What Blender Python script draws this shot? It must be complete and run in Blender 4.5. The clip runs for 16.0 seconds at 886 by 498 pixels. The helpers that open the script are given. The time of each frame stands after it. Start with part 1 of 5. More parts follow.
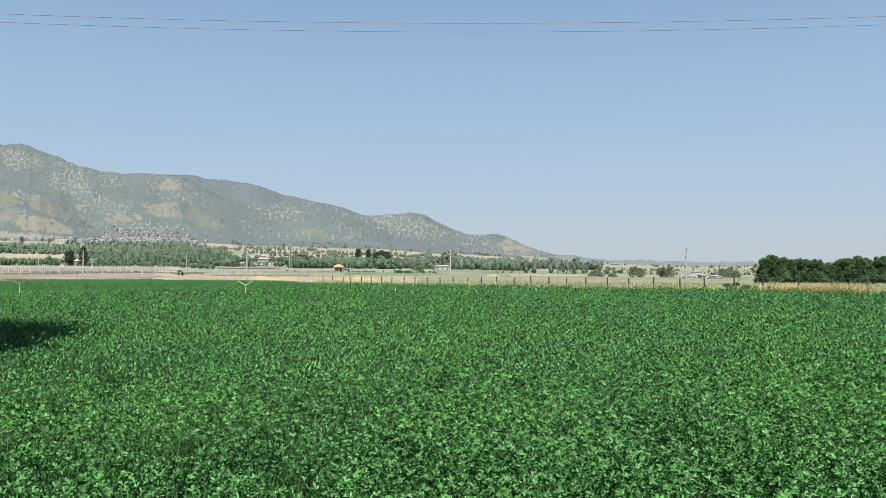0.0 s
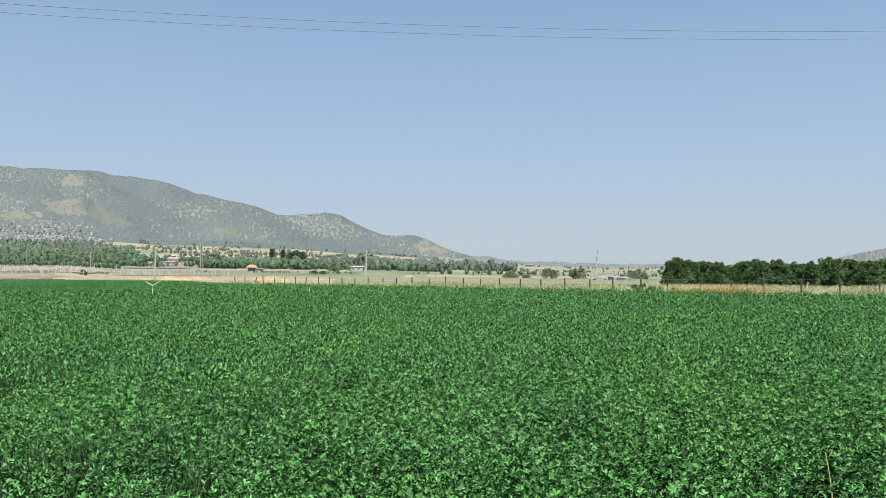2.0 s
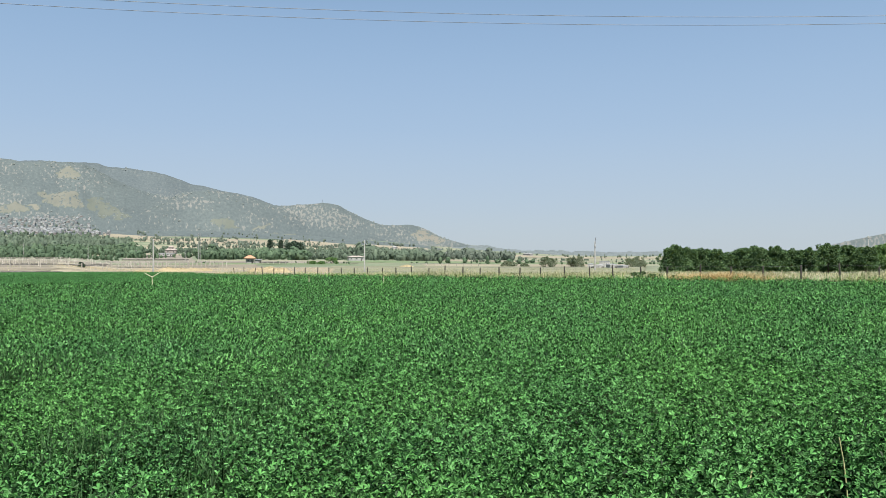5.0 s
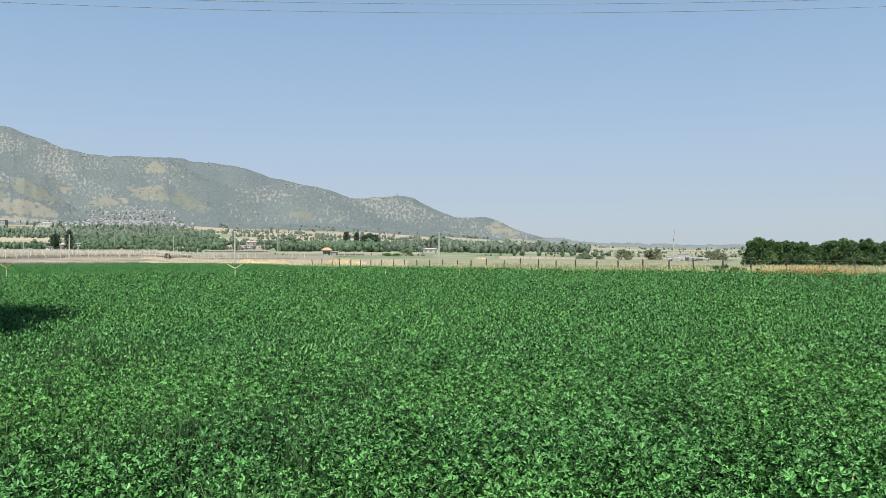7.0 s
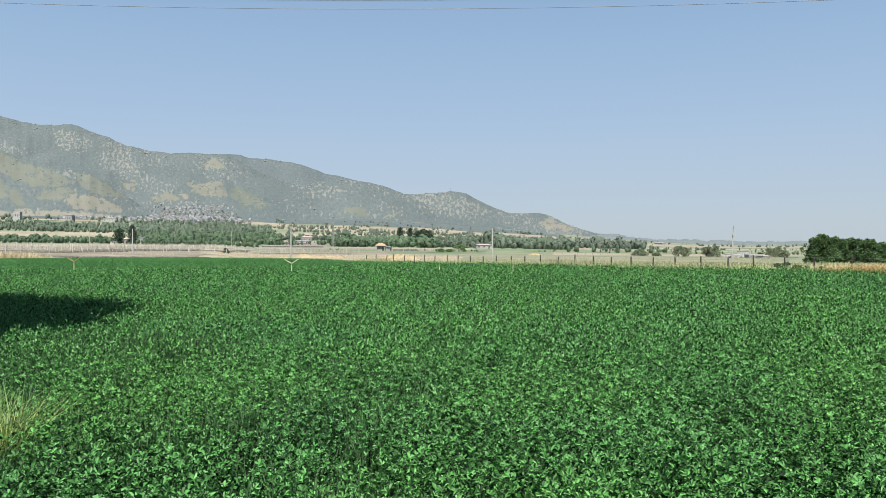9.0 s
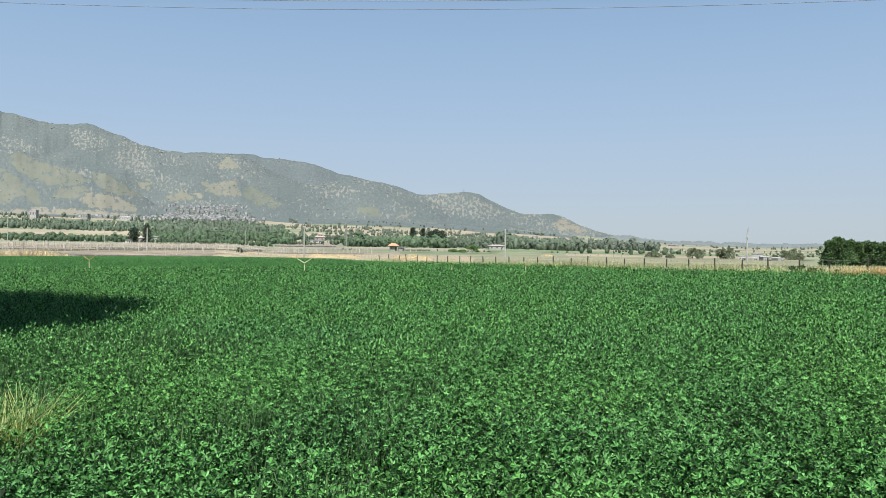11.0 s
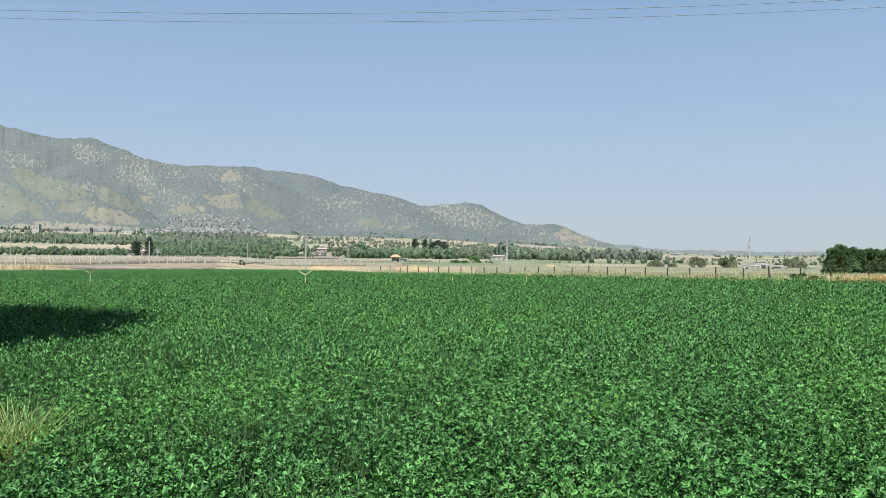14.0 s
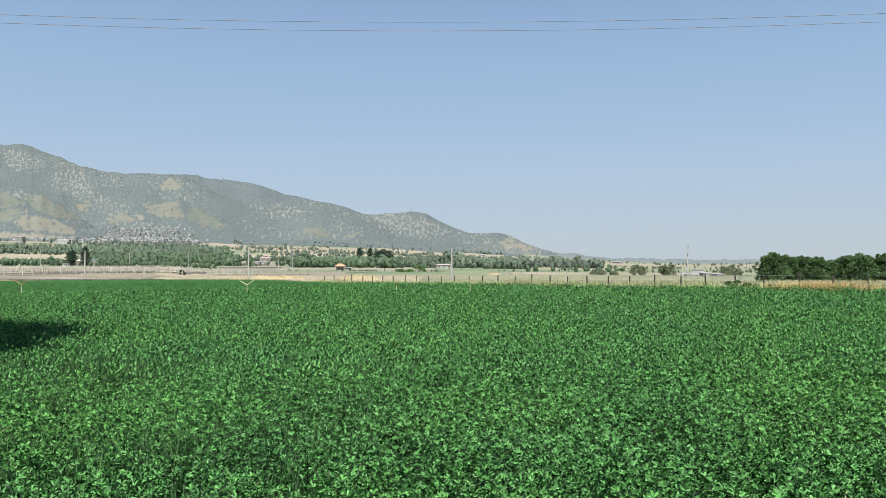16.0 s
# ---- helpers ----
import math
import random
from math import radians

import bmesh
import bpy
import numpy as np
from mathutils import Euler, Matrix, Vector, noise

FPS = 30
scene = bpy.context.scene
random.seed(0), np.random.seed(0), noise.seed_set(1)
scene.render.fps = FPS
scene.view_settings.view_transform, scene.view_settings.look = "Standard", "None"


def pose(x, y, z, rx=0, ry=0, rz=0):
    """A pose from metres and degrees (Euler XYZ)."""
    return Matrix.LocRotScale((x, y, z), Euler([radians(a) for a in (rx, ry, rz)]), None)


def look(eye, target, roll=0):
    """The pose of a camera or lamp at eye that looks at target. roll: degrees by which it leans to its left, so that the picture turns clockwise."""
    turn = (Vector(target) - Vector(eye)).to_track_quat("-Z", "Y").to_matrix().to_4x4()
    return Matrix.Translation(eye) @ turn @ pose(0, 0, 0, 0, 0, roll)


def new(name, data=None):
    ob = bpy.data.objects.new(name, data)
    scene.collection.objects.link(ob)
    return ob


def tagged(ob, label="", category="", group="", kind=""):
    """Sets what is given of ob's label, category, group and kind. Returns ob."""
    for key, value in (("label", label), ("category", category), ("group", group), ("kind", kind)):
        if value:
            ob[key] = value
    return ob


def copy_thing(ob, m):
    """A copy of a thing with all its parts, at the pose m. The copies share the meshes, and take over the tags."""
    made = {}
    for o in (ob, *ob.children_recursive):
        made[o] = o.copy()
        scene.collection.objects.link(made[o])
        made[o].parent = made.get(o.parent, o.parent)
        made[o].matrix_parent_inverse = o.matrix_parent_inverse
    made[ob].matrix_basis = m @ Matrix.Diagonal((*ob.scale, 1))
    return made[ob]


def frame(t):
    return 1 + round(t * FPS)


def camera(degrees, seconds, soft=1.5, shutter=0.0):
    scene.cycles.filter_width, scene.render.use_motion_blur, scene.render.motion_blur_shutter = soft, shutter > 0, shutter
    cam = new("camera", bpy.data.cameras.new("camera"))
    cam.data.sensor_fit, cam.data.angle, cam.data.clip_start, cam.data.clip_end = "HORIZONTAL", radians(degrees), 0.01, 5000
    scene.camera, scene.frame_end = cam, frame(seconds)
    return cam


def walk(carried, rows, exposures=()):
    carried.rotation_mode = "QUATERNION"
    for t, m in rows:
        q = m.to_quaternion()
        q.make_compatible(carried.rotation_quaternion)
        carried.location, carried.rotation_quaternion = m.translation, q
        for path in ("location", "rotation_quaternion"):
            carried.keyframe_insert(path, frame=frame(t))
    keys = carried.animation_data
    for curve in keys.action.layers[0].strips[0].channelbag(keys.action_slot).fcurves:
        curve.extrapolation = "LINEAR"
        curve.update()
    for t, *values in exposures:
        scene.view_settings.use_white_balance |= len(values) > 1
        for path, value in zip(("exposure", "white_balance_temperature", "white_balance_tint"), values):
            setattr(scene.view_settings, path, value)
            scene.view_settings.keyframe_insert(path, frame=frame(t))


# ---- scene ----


# ---------------------------------------------------------------- camera
cam = camera(58.37, 16.0, soft=0.7)
EYE = 1.85
# seconds, metres right / ahead / up of the first eye, yaw, pitch, roll
ROWS = [
    (0.0, 0.000, 0.000, 0.000, 0.00, 1.29, 0.00),
    (0.5, 0.025, -0.016, -0.003, -2.25, 1.43, -0.04),
    (1.0, 0.053, -0.021, -0.007, -3.90, 1.45, -0.14),
    (1.5, 0.068, -0.021, -0.009, -5.16, 1.43, -0.17),
    (2.0, 0.078, -0.018, -0.009, -6.04, 1.37, -0.25),
    (2.5, 0.094, -0.008, -0.014, -6.64, 1.25, -0.17),
    (3.0, 0.099, -0.006, -0.014, -6.98, 1.14, -0.06),
    (5.5, -0.049, 0.019, -0.018, -5.54, 0.41, 0.38),
    (6.0, -0.068, 0.021, -0.021, -4.29, 0.24, 0.26),
    (6.5, -0.086, 0.024, -0.018, -2.72, 0.14, 0.16),
    (7.0, -0.108, 0.022, -0.013, -0.85, 0.06, 0.09),
    (7.5, -0.128, 0.014, -0.007, 0.88, -0.01, 0.04),
    (8.0, -0.135, 0.005, -0.009, 2.12, -0.13, -0.04),
    (8.5, -0.141, 0.002, -0.006, 2.63, -0.20, -0.12),
    (9.0, -0.141, -0.001, -0.001, 2.99, -0.25, -0.13),
    (11.5, -0.129, -0.010, 0.000, 4.02, -0.20, -0.53),
    (12.0, -0.115, -0.005, 0.000, 4.10, -0.14, -0.54),
    (12.5, -0.095, 0.001, 0.000, 4.16, 0.05, -0.53),
    (13.0, -0.078, -0.003, -0.002, 4.18, 0.24, -0.41),
    (13.5, -0.051, 0.001, -0.010, 4.14, 0.41, -0.21),
    (14.0, -0.036, 0.003, -0.009, 4.07, 0.57, -0.01),
    (14.5, -0.015, -0.001, -0.005, 3.38, 0.74, 0.09),
    (15.0, 0.009, 0.001, -0.009, 2.02, 0.89, 0.14),
    (15.5, 0.030, -0.015, -0.007, 0.48, 1.07, 0.14),
    (16.0, 0.038, -0.024, 0.000, 0.12, 1.20, 0.21),
]
walk(cam, [(t, pose(x, y, EYE + z, 90 + pitch, roll, yaw)) for t, x, y, z, yaw, pitch, roll in ROWS])

# ---------------------------------------------------------------- daylight
SUN_FROM = Vector((-0.02, -0.97, 1.65)).normalized()
EXPOSURE = 1.13
scene.view_settings.exposure = EXPOSURE
world = bpy.data.worlds.new("world")
scene.world = world
world.use_nodes = True
wn, wl = world.node_tree.nodes, world.node_tree.links
sky = wn.new("ShaderNodeTexSky")
sky.sky_type, sky.sun_disc = "NISHITA", False
sky.sun_elevation = math.asin(SUN_FROM.z)
sky.sun_rotation = math.atan2(SUN_FROM.x, SUN_FROM.y)
sky.air_density, sky.dust_density, sky.ozone_density, sky.altitude = 1.0, 1.0, 1.5, 900
haze = wn.new("ShaderNodeMix")
haze.data_type = "RGBA"
haze.inputs[0].default_value = 0.92
# dusty air: pale grey at the horizon, clear blue overhead
direction = wn.new("ShaderNodeTexCoord")
upward = wn.new("ShaderNodeSeparateXYZ")
wl.new(direction.outputs["Generated"], upward.inputs[0])
air = wn.new("ShaderNodeValToRGB")
steps = air.color_ramp.elements
for _ in range(3):
    steps.new(0.5)
air.color_ramp.interpolation = "B_SPLINE"
for k, (at_z, tint) in enumerate(((0.0, (0.320, 0.372, 0.415)), (0.06, (0.309, 0.371, 0.442)), (0.16, (0.268, 0.364, 0.490)), (0.33, (0.170, 0.280, 0.435)), (1.0, (0.100, 0.160, 0.250)))):
    steps[k].position, steps[k].color = at_z, (*tint, 1)
wl.new(upward.outputs[2], air.inputs[0])
lift = wn.new("ShaderNodeVectorMath")
lift.operation = "SCALE"
lift.inputs["Scale"].default_value = 9.8
wl.new(air.outputs[0], lift.inputs[0])
wl.new(lift.outputs[0], haze.inputs[7])
wl.new(sky.outputs[0], haze.inputs[6])
wl.new(haze.outputs[2], wn["Background"].inputs[0])
wn["Background"].inputs[1].default_value = 0.070
sun_data = bpy.data.lights.new("sun", "SUN")
sun_data.energy, sun_data.angle, sun_data.color = 5.0, radians(0.6), (1.0, 0.95, 0.86)
sun = new("sun", sun_data)
sun.matrix_world = look(SUN_FROM * 50, (0, 0, 0))


# ---------------------------------------------------------------- materials
def nodes_of(name):
    m = bpy.data.materials.new(name)
    m.use_nodes = True
    return m, m.node_tree.nodes, m.node_tree.links, m.node_tree.nodes["Principled BSDF"]


def ramp(n, l, source, stops):
    r = n.new("ShaderNodeValToRGB")
    e = r.color_ramp.elements
    while len(e) < len(stops):
        e.new(0.5)
    for k, (p, c) in enumerate(stops):
        e[k].position, e[k].color = p, (*c, 1)
    l.new(source, r.inputs[0])
    return r.outputs[0]


def noise_tex(n, l, scale, detail=4.0, rough=0.55, stretch=None, layer=""):
    co = n.new("ShaderNodeTexCoord").outputs["Object"]
    if layer:
        at = n.new("ShaderNodeAttribute")
        at.attribute_name = layer
        co = at.outputs["Vector"]
    if stretch:
        mp = n.new("ShaderNodeMapping")
        mp.inputs["Scale"].default_value = stretch
        l.new(co, mp.inputs[0])
        co = mp.outputs[0]
    t = n.new("ShaderNodeTexNoise")
    t.inputs["Scale"].default_value, t.inputs["Detail"].default_value, t.inputs["Roughness"].default_value = scale, detail, rough
    l.new(co, t.inputs["Vector"])
    return t.outputs["Fac"]


def mix(n, l, a, b, fac, blend="MIX"):
    x = n.new("ShaderNodeMix")
    x.data_type, x.blend_type = "RGBA", blend
    for sock, v in ((x.inputs[0], fac), (x.inputs[6], a), (x.inputs[7], b)):
        if isinstance(v, (int, float)):
            sock.default_value = v
        elif isinstance(v, tuple):
            sock.default_value = (*v, 1)
        else:
            l.new(v, sock)
    return x.outputs[2]


def two_scale(name, dark, mid, light, coarse, fine, rough=0.85, bump=0.2, metallic=0.0, randomise=0.0, stretch=None, spread=0.2):
    """A surface with stains at one scale and grain at another."""
    m, n, l, p = nodes_of(name)
    a = ramp(n, l, noise_tex(n, l, coarse, 5, 0.6, stretch), [(0.5 - spread, dark), (0.5, mid), (0.52 + spread, light)])
    f = noise_tex(n, l, fine, 3, 0.6)
    g = ramp(n, l, f, [(0.3, (0.72, 0.72, 0.72)), (0.7, (1.15, 1.15, 1.15))])
    c = mix(n, l, a, g, 0.8, "MULTIPLY")
    if randomise:
        o = n.new("ShaderNodeObjectInfo")
        t = ramp(n, l, o.outputs["Random"], [(0.0, (1 - randomise,) * 3), (1.0, (1 + randomise,) * 3)])
        c = mix(n, l, c, t, 1.0, "MULTIPLY")
    l.new(c, p.inputs["Base Color"])
    p.inputs["Roughness"].default_value, p.inputs["Metallic"].default_value = rough, metallic
    if bump:
        b = n.new("ShaderNodeBump")
        b.inputs["Strength"].default_value, b.inputs["Distance"].default_value = bump, 0.02
        l.new(f, b.inputs["Height"])
        l.new(b.outputs[0], p.inputs["Normal"])
    return m


def leafy(name, stops, patch_scale, patch=(0.8, 1.2), gloss=0.5, through_light=0.25, tint=(1.6, 1.5, 0.5), sheen=0.35, gap_noise=0.0):
    """Leaves: a shade for each leaf, patches of growth over metres, some light let through."""
    m, n, l, p = nodes_of(name)
    geo = n.new("ShaderNodeNewGeometry")
    c = ramp(n, l, geo.outputs["Random Per Island"], stops)
    t = noise_tex(n, l, patch_scale, 3, 0.55)
    low, high = [k if isinstance(k, tuple) else (k,) * 3 for k in patch]
    v = ramp(n, l, t, [(0.3, low), (0.7, high)])
    c = mix(n, l, c, v, 1.0, "MULTIPLY")
    if gap_noise:
        # noise that darkens spots of the crop like the shade in gaps between shoots
        c = mix(n, l, c, ramp(n, l, noise_tex(n, l, gap_noise, 1.5, 0.5), [(0.36, (0.42, 0.45, 0.43)), (0.60, (1.25, 1.25, 1.23))]), 1.0, "MULTIPLY")
    l.new(c, p.inputs["Base Color"])
    p.inputs["Roughness"].default_value = gloss
    p.inputs["Specular IOR Level"].default_value = sheen
    tr = n.new("ShaderNodeBsdfTranslucent")
    l.new(mix(n, l, c, tint, 1.0, "MULTIPLY"), tr.inputs[0])
    ms = n.new("ShaderNodeMixShader")
    ms.inputs[0].default_value = through_light
    l.new(p.outputs[0], ms.inputs[1])
    l.new(tr.outputs[0], ms.inputs[2])
    l.new(ms.outputs[0], n["Material Output"].inputs[0])
    return m


M = {}
# near-black leaf tones and spot noise stand in for shade between the shoots
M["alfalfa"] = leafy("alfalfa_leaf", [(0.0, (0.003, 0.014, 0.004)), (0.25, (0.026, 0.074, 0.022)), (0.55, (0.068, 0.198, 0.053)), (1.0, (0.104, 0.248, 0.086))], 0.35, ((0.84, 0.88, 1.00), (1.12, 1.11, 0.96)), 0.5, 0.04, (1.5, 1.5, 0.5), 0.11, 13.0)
M["young_alfalfa"] = leafy("young_alfalfa_leaf", [(0.0, (0.036, 0.120, 0.034)), (0.5, (0.050, 0.148, 0.044)), (1.0, (0.066, 0.176, 0.058))], 0.2, (0.88, 1.12), 0.55, 0.04, (1.5, 1.5, 0.5), 0.1)
M["field_grass"] = leafy("field_grass", [(0.0, (0.010, 0.030, 0.010)), (0.6, (0.028, 0.074, 0.026)), (1.0, (0.060, 0.118, 0.044))], 0.5, (0.8, 1.2), 0.6, 0.12, (1.4, 1.4, 0.6), 0.12)
M["alfalfa_stem"] = two_scale("alfalfa_stem", (0.043, 0.103, 0.030), (0.069, 0.146, 0.043), (0.095, 0.172, 0.052), 3, 40, 0.6, 0)
M["soil"] = two_scale("field_soil", (0.043, 0.030, 0.019), (0.065, 0.047, 0.030), (0.086, 0.065, 0.043), 0.8, 18, 0.95, 0.5)
M["dry_grass"] = leafy("dry_grass", [(0.0, (0.12, 0.175, 0.075)), (0.35, (0.23, 0.255, 0.14)), (0.7, (0.38, 0.365, 0.24)), (1.0, (0.48, 0.43, 0.29))], 0.25, (0.75, 1.2), 0.8, 0.3, (1.1, 1.1, 0.8))
M["green_grass"] = leafy("green_grass", [(0.0, (0.069, 0.146, 0.043)), (0.5, (0.172, 0.258, 0.086)), (1.0, (0.292, 0.327, 0.138))], 0.5, (0.8, 1.2), 0.55, 0.25)
M["straw"] = leafy("straw", [(0.0, (0.38, 0.32, 0.205)), (0.5, (0.46, 0.385, 0.25)), (1.0, (0.53, 0.445, 0.295))], 0.6, (0.88, 1.12), 0.8, 0.3, (1.05, 1.02, 0.9))
M["golden"] = leafy("golden_grass", [(0.0, (0.29, 0.215, 0.10)), (0.5, (0.39, 0.295, 0.145)), (1.0, (0.49, 0.375, 0.20))], 0.6, (0.85, 1.15), 0.8, 0.3, (1.1, 1.0, 0.8))
M["stalk"] = two_scale("bleached_stalk", (0.30, 0.31, 0.14), (0.38, 0.38, 0.19), (0.46, 0.45, 0.26), 5, 60, 0.7, 0)
M["walnut"] = leafy("orchard_leaf", [(0.0, (0.030, 0.062, 0.030)), (0.5, (0.060, 0.108, 0.052)), (1.0, (0.104, 0.164, 0.080))], 0.25, (0.75, 1.3), 0.8, 0.25, (1.6, 1.5, 0.5), 0.06)
M["light_leaf"] = leafy("willow_leaf", [(0.0, (0.047, 0.103, 0.034)), (0.5, (0.073, 0.146, 0.047)), (1.0, (0.112, 0.181, 0.065))], 0.25, (0.8, 1.25), 0.5)
M["grey_leaf"] = leafy("oleaster_leaf", [(0.0, (0.100, 0.132, 0.092)), (0.5, (0.134, 0.166, 0.118)), (1.0, (0.168, 0.198, 0.142))], 0.2, (0.8, 1.2), 0.6)
# belt and bush leaves grow paler and greyer with distance, haze mixed in
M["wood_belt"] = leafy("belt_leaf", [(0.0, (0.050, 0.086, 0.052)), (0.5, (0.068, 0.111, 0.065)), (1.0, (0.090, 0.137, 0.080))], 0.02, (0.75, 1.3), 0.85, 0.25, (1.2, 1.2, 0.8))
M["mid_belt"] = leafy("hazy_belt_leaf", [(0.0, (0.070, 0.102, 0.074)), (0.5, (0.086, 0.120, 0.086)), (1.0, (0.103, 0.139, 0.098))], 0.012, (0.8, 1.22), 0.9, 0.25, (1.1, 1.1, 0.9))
M["hazed_bush"] = leafy("hazed_bush_leaf", [(0.0, (0.092, 0.120, 0.097)), (1.0, (0.116, 0.144, 0.114))], 0.012, (0.85, 1.15), 0.9, 0.25, (1.1, 1.1, 0.9))
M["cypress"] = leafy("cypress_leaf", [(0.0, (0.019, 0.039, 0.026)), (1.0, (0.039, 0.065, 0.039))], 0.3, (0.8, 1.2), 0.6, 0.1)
# oak leaves far paler than foliage: haze put into the base colour
M["hill_tree"] = leafy("hazed_oak_leaf", [(0.0, (0.140, 0.162, 0.156)), (1.0, (0.158, 0.180, 0.172))], 0.004, (0.94, 1.06), 0.9, 0.15, (1.0, 1.0, 1.0))
M["bark"] = two_scale("bark", (0.052, 0.039, 0.030), (0.095, 0.073, 0.056), (0.146, 0.120, 0.095), 2.5, 25, 0.95, 0.6)
M["post_wood"] = two_scale("weathered_post", (0.022, 0.020, 0.018), (0.038, 0.034, 0.030), (0.065, 0.058, 0.052), 3, 40, 0.9, 0.4, 0, 0.3)
M["concrete"] = two_scale("concrete_pole", (0.241, 0.241, 0.232), (0.292, 0.292, 0.284), (0.344, 0.344, 0.327), 0.9, 14, 0.85, 0.2)
M["pale_post"] = two_scale("trellis_post", (0.24, 0.225, 0.195), (0.31, 0.29, 0.255), (0.38, 0.36, 0.32), 1.2, 20, 0.85, 0.2, 0, 0.3)
M["wire"] = two_scale("steel_wire", (0.172, 0.172, 0.181), (0.232, 0.232, 0.241), (0.33, 0.33, 0.33), 1.0, 30, 0.45, 0, 0.8)
M["cable"] = two_scale("weathered_cable", (0.15, 0.16, 0.175), (0.18, 0.19, 0.205), (0.21, 0.22, 0.235), 0.6, 8, 0.8, 0)
M["yellow_pipe"] = two_scale("yellowed_riser", (0.36, 0.36, 0.24), (0.45, 0.45, 0.31), (0.52, 0.52, 0.38), 2, 25, 0.5, 0.1)
M["brass"] = two_scale("brass_nozzle", (0.15, 0.14, 0.08), (0.21, 0.19, 0.11), (0.27, 0.24, 0.14), 6, 40, 0.45, 0.1, 0.4)
M["rusty_arm"] = two_scale("rusty_arm", (0.20, 0.11, 0.05), (0.30, 0.17, 0.08), (0.38, 0.24, 0.12), 6, 40, 0.7, 0.2)
M["white_wall"] = two_scale("whitewashed_wall", (0.26, 0.26, 0.25), (0.33, 0.33, 0.32), (0.41, 0.405, 0.39), 0.3, 6, 0.9, 0.15, 0, 0.25)
M["grey_wall"] = two_scale("rendered_wall", (0.19, 0.19, 0.19), (0.26, 0.26, 0.26), (0.284, 0.284, 0.275), 0.3, 6, 0.9, 0.2, 0, 0.2)
# brick pink greyed, with distance haze mixed into the colour
M["pink_wall"] = two_scale("brick_house_wall", (0.160, 0.148, 0.140), (0.205, 0.186, 0.175), (0.250, 0.224, 0.210), 0.3, 6, 0.9, 0.2, 0, 0.15)
M["orange_roof"] = two_scale("orange_roof", (0.31, 0.160, 0.095), (0.375, 0.195, 0.118), (0.43, 0.235, 0.148), 0.8, 9, 0.8, 0.25)
# tile red greyed the same way, haze in the base tones
M["pink_roof"] = two_scale("hazed_tile_roof", (0.205, 0.180, 0.166), (0.255, 0.222, 0.205), (0.305, 0.265, 0.245), 0.5, 7, 0.85, 0.25, 0, 0.2)
M["metal_roof"] = two_scale("zinc_roof", (0.17, 0.175, 0.18), (0.22, 0.225, 0.23), (0.28, 0.285, 0.285), 0.5, 7, 0.6, 0.1, 0.1, 0.3)
M["dark_opening"] = two_scale("window_glass", (0.026, 0.030, 0.034), (0.043, 0.047, 0.052), (0.060, 0.065, 0.069), 0.5, 7, 0.2, 0)
M["town_wall"] = two_scale("town_house_wall", (0.20, 0.205, 0.21), (0.26, 0.265, 0.265), (0.33, 0.33, 0.325), 0.3, 6, 0.9, 0.15, 0, 0.35)
M["town_grey"] = two_scale("town_block_wall", (0.13, 0.14, 0.145), (0.165, 0.175, 0.18), (0.20, 0.21, 0.215), 0.3, 6, 0.9, 0.2, 0, 0.3)
M["town_roof"] = two_scale("town_sheet_roof", (0.14, 0.15, 0.16), (0.18, 0.19, 0.20), (0.23, 0.24, 0.25), 0.5, 7, 0.7, 0.1, 0, 0.35)
M["stone"] = two_scale("dry_stone", (0.060, 0.058, 0.053), (0.095, 0.092, 0.086), (0.129, 0.125, 0.116), 0.7, 8, 0.95, 0.6, 0, 0.25)
M["stubble"] = two_scale("stubble_field", (0.150, 0.133, 0.092), (0.200, 0.177, 0.126), (0.250, 0.221, 0.164), 0.04, 0.5, 0.95, 0.2, stretch=(0.4, 1.8, 1.0), spread=0.11)
M["bare_earth"] = two_scale("bare_earth", (0.112, 0.099, 0.079), (0.155, 0.138, 0.112), (0.206, 0.185, 0.155), 0.04, 0.6, 0.95, 0.2)
M["fallow"] = two_scale("fallow_plot", (0.092, 0.084, 0.062), (0.146, 0.128, 0.096), (0.215, 0.186, 0.142), 0.10, 0.9, 0.95, 0.3, stretch=(0.3, 1.6, 1.0), spread=0.11)
M["young_green"] = two_scale("sown_plot", (0.070, 0.110, 0.048), (0.098, 0.140, 0.064), (0.135, 0.165, 0.085), 0.05, 0.5, 0.95, 0.2, stretch=(0.3, 1.8, 1.0), spread=0.11)
M["meadow"] = two_scale("dry_meadow", (0.080, 0.095, 0.052), (0.125, 0.132, 0.078), (0.20, 0.185, 0.12), 0.05, 0.5, 0.95, 0.2, stretch=(0.35, 1.8, 1.0), spread=0.11)


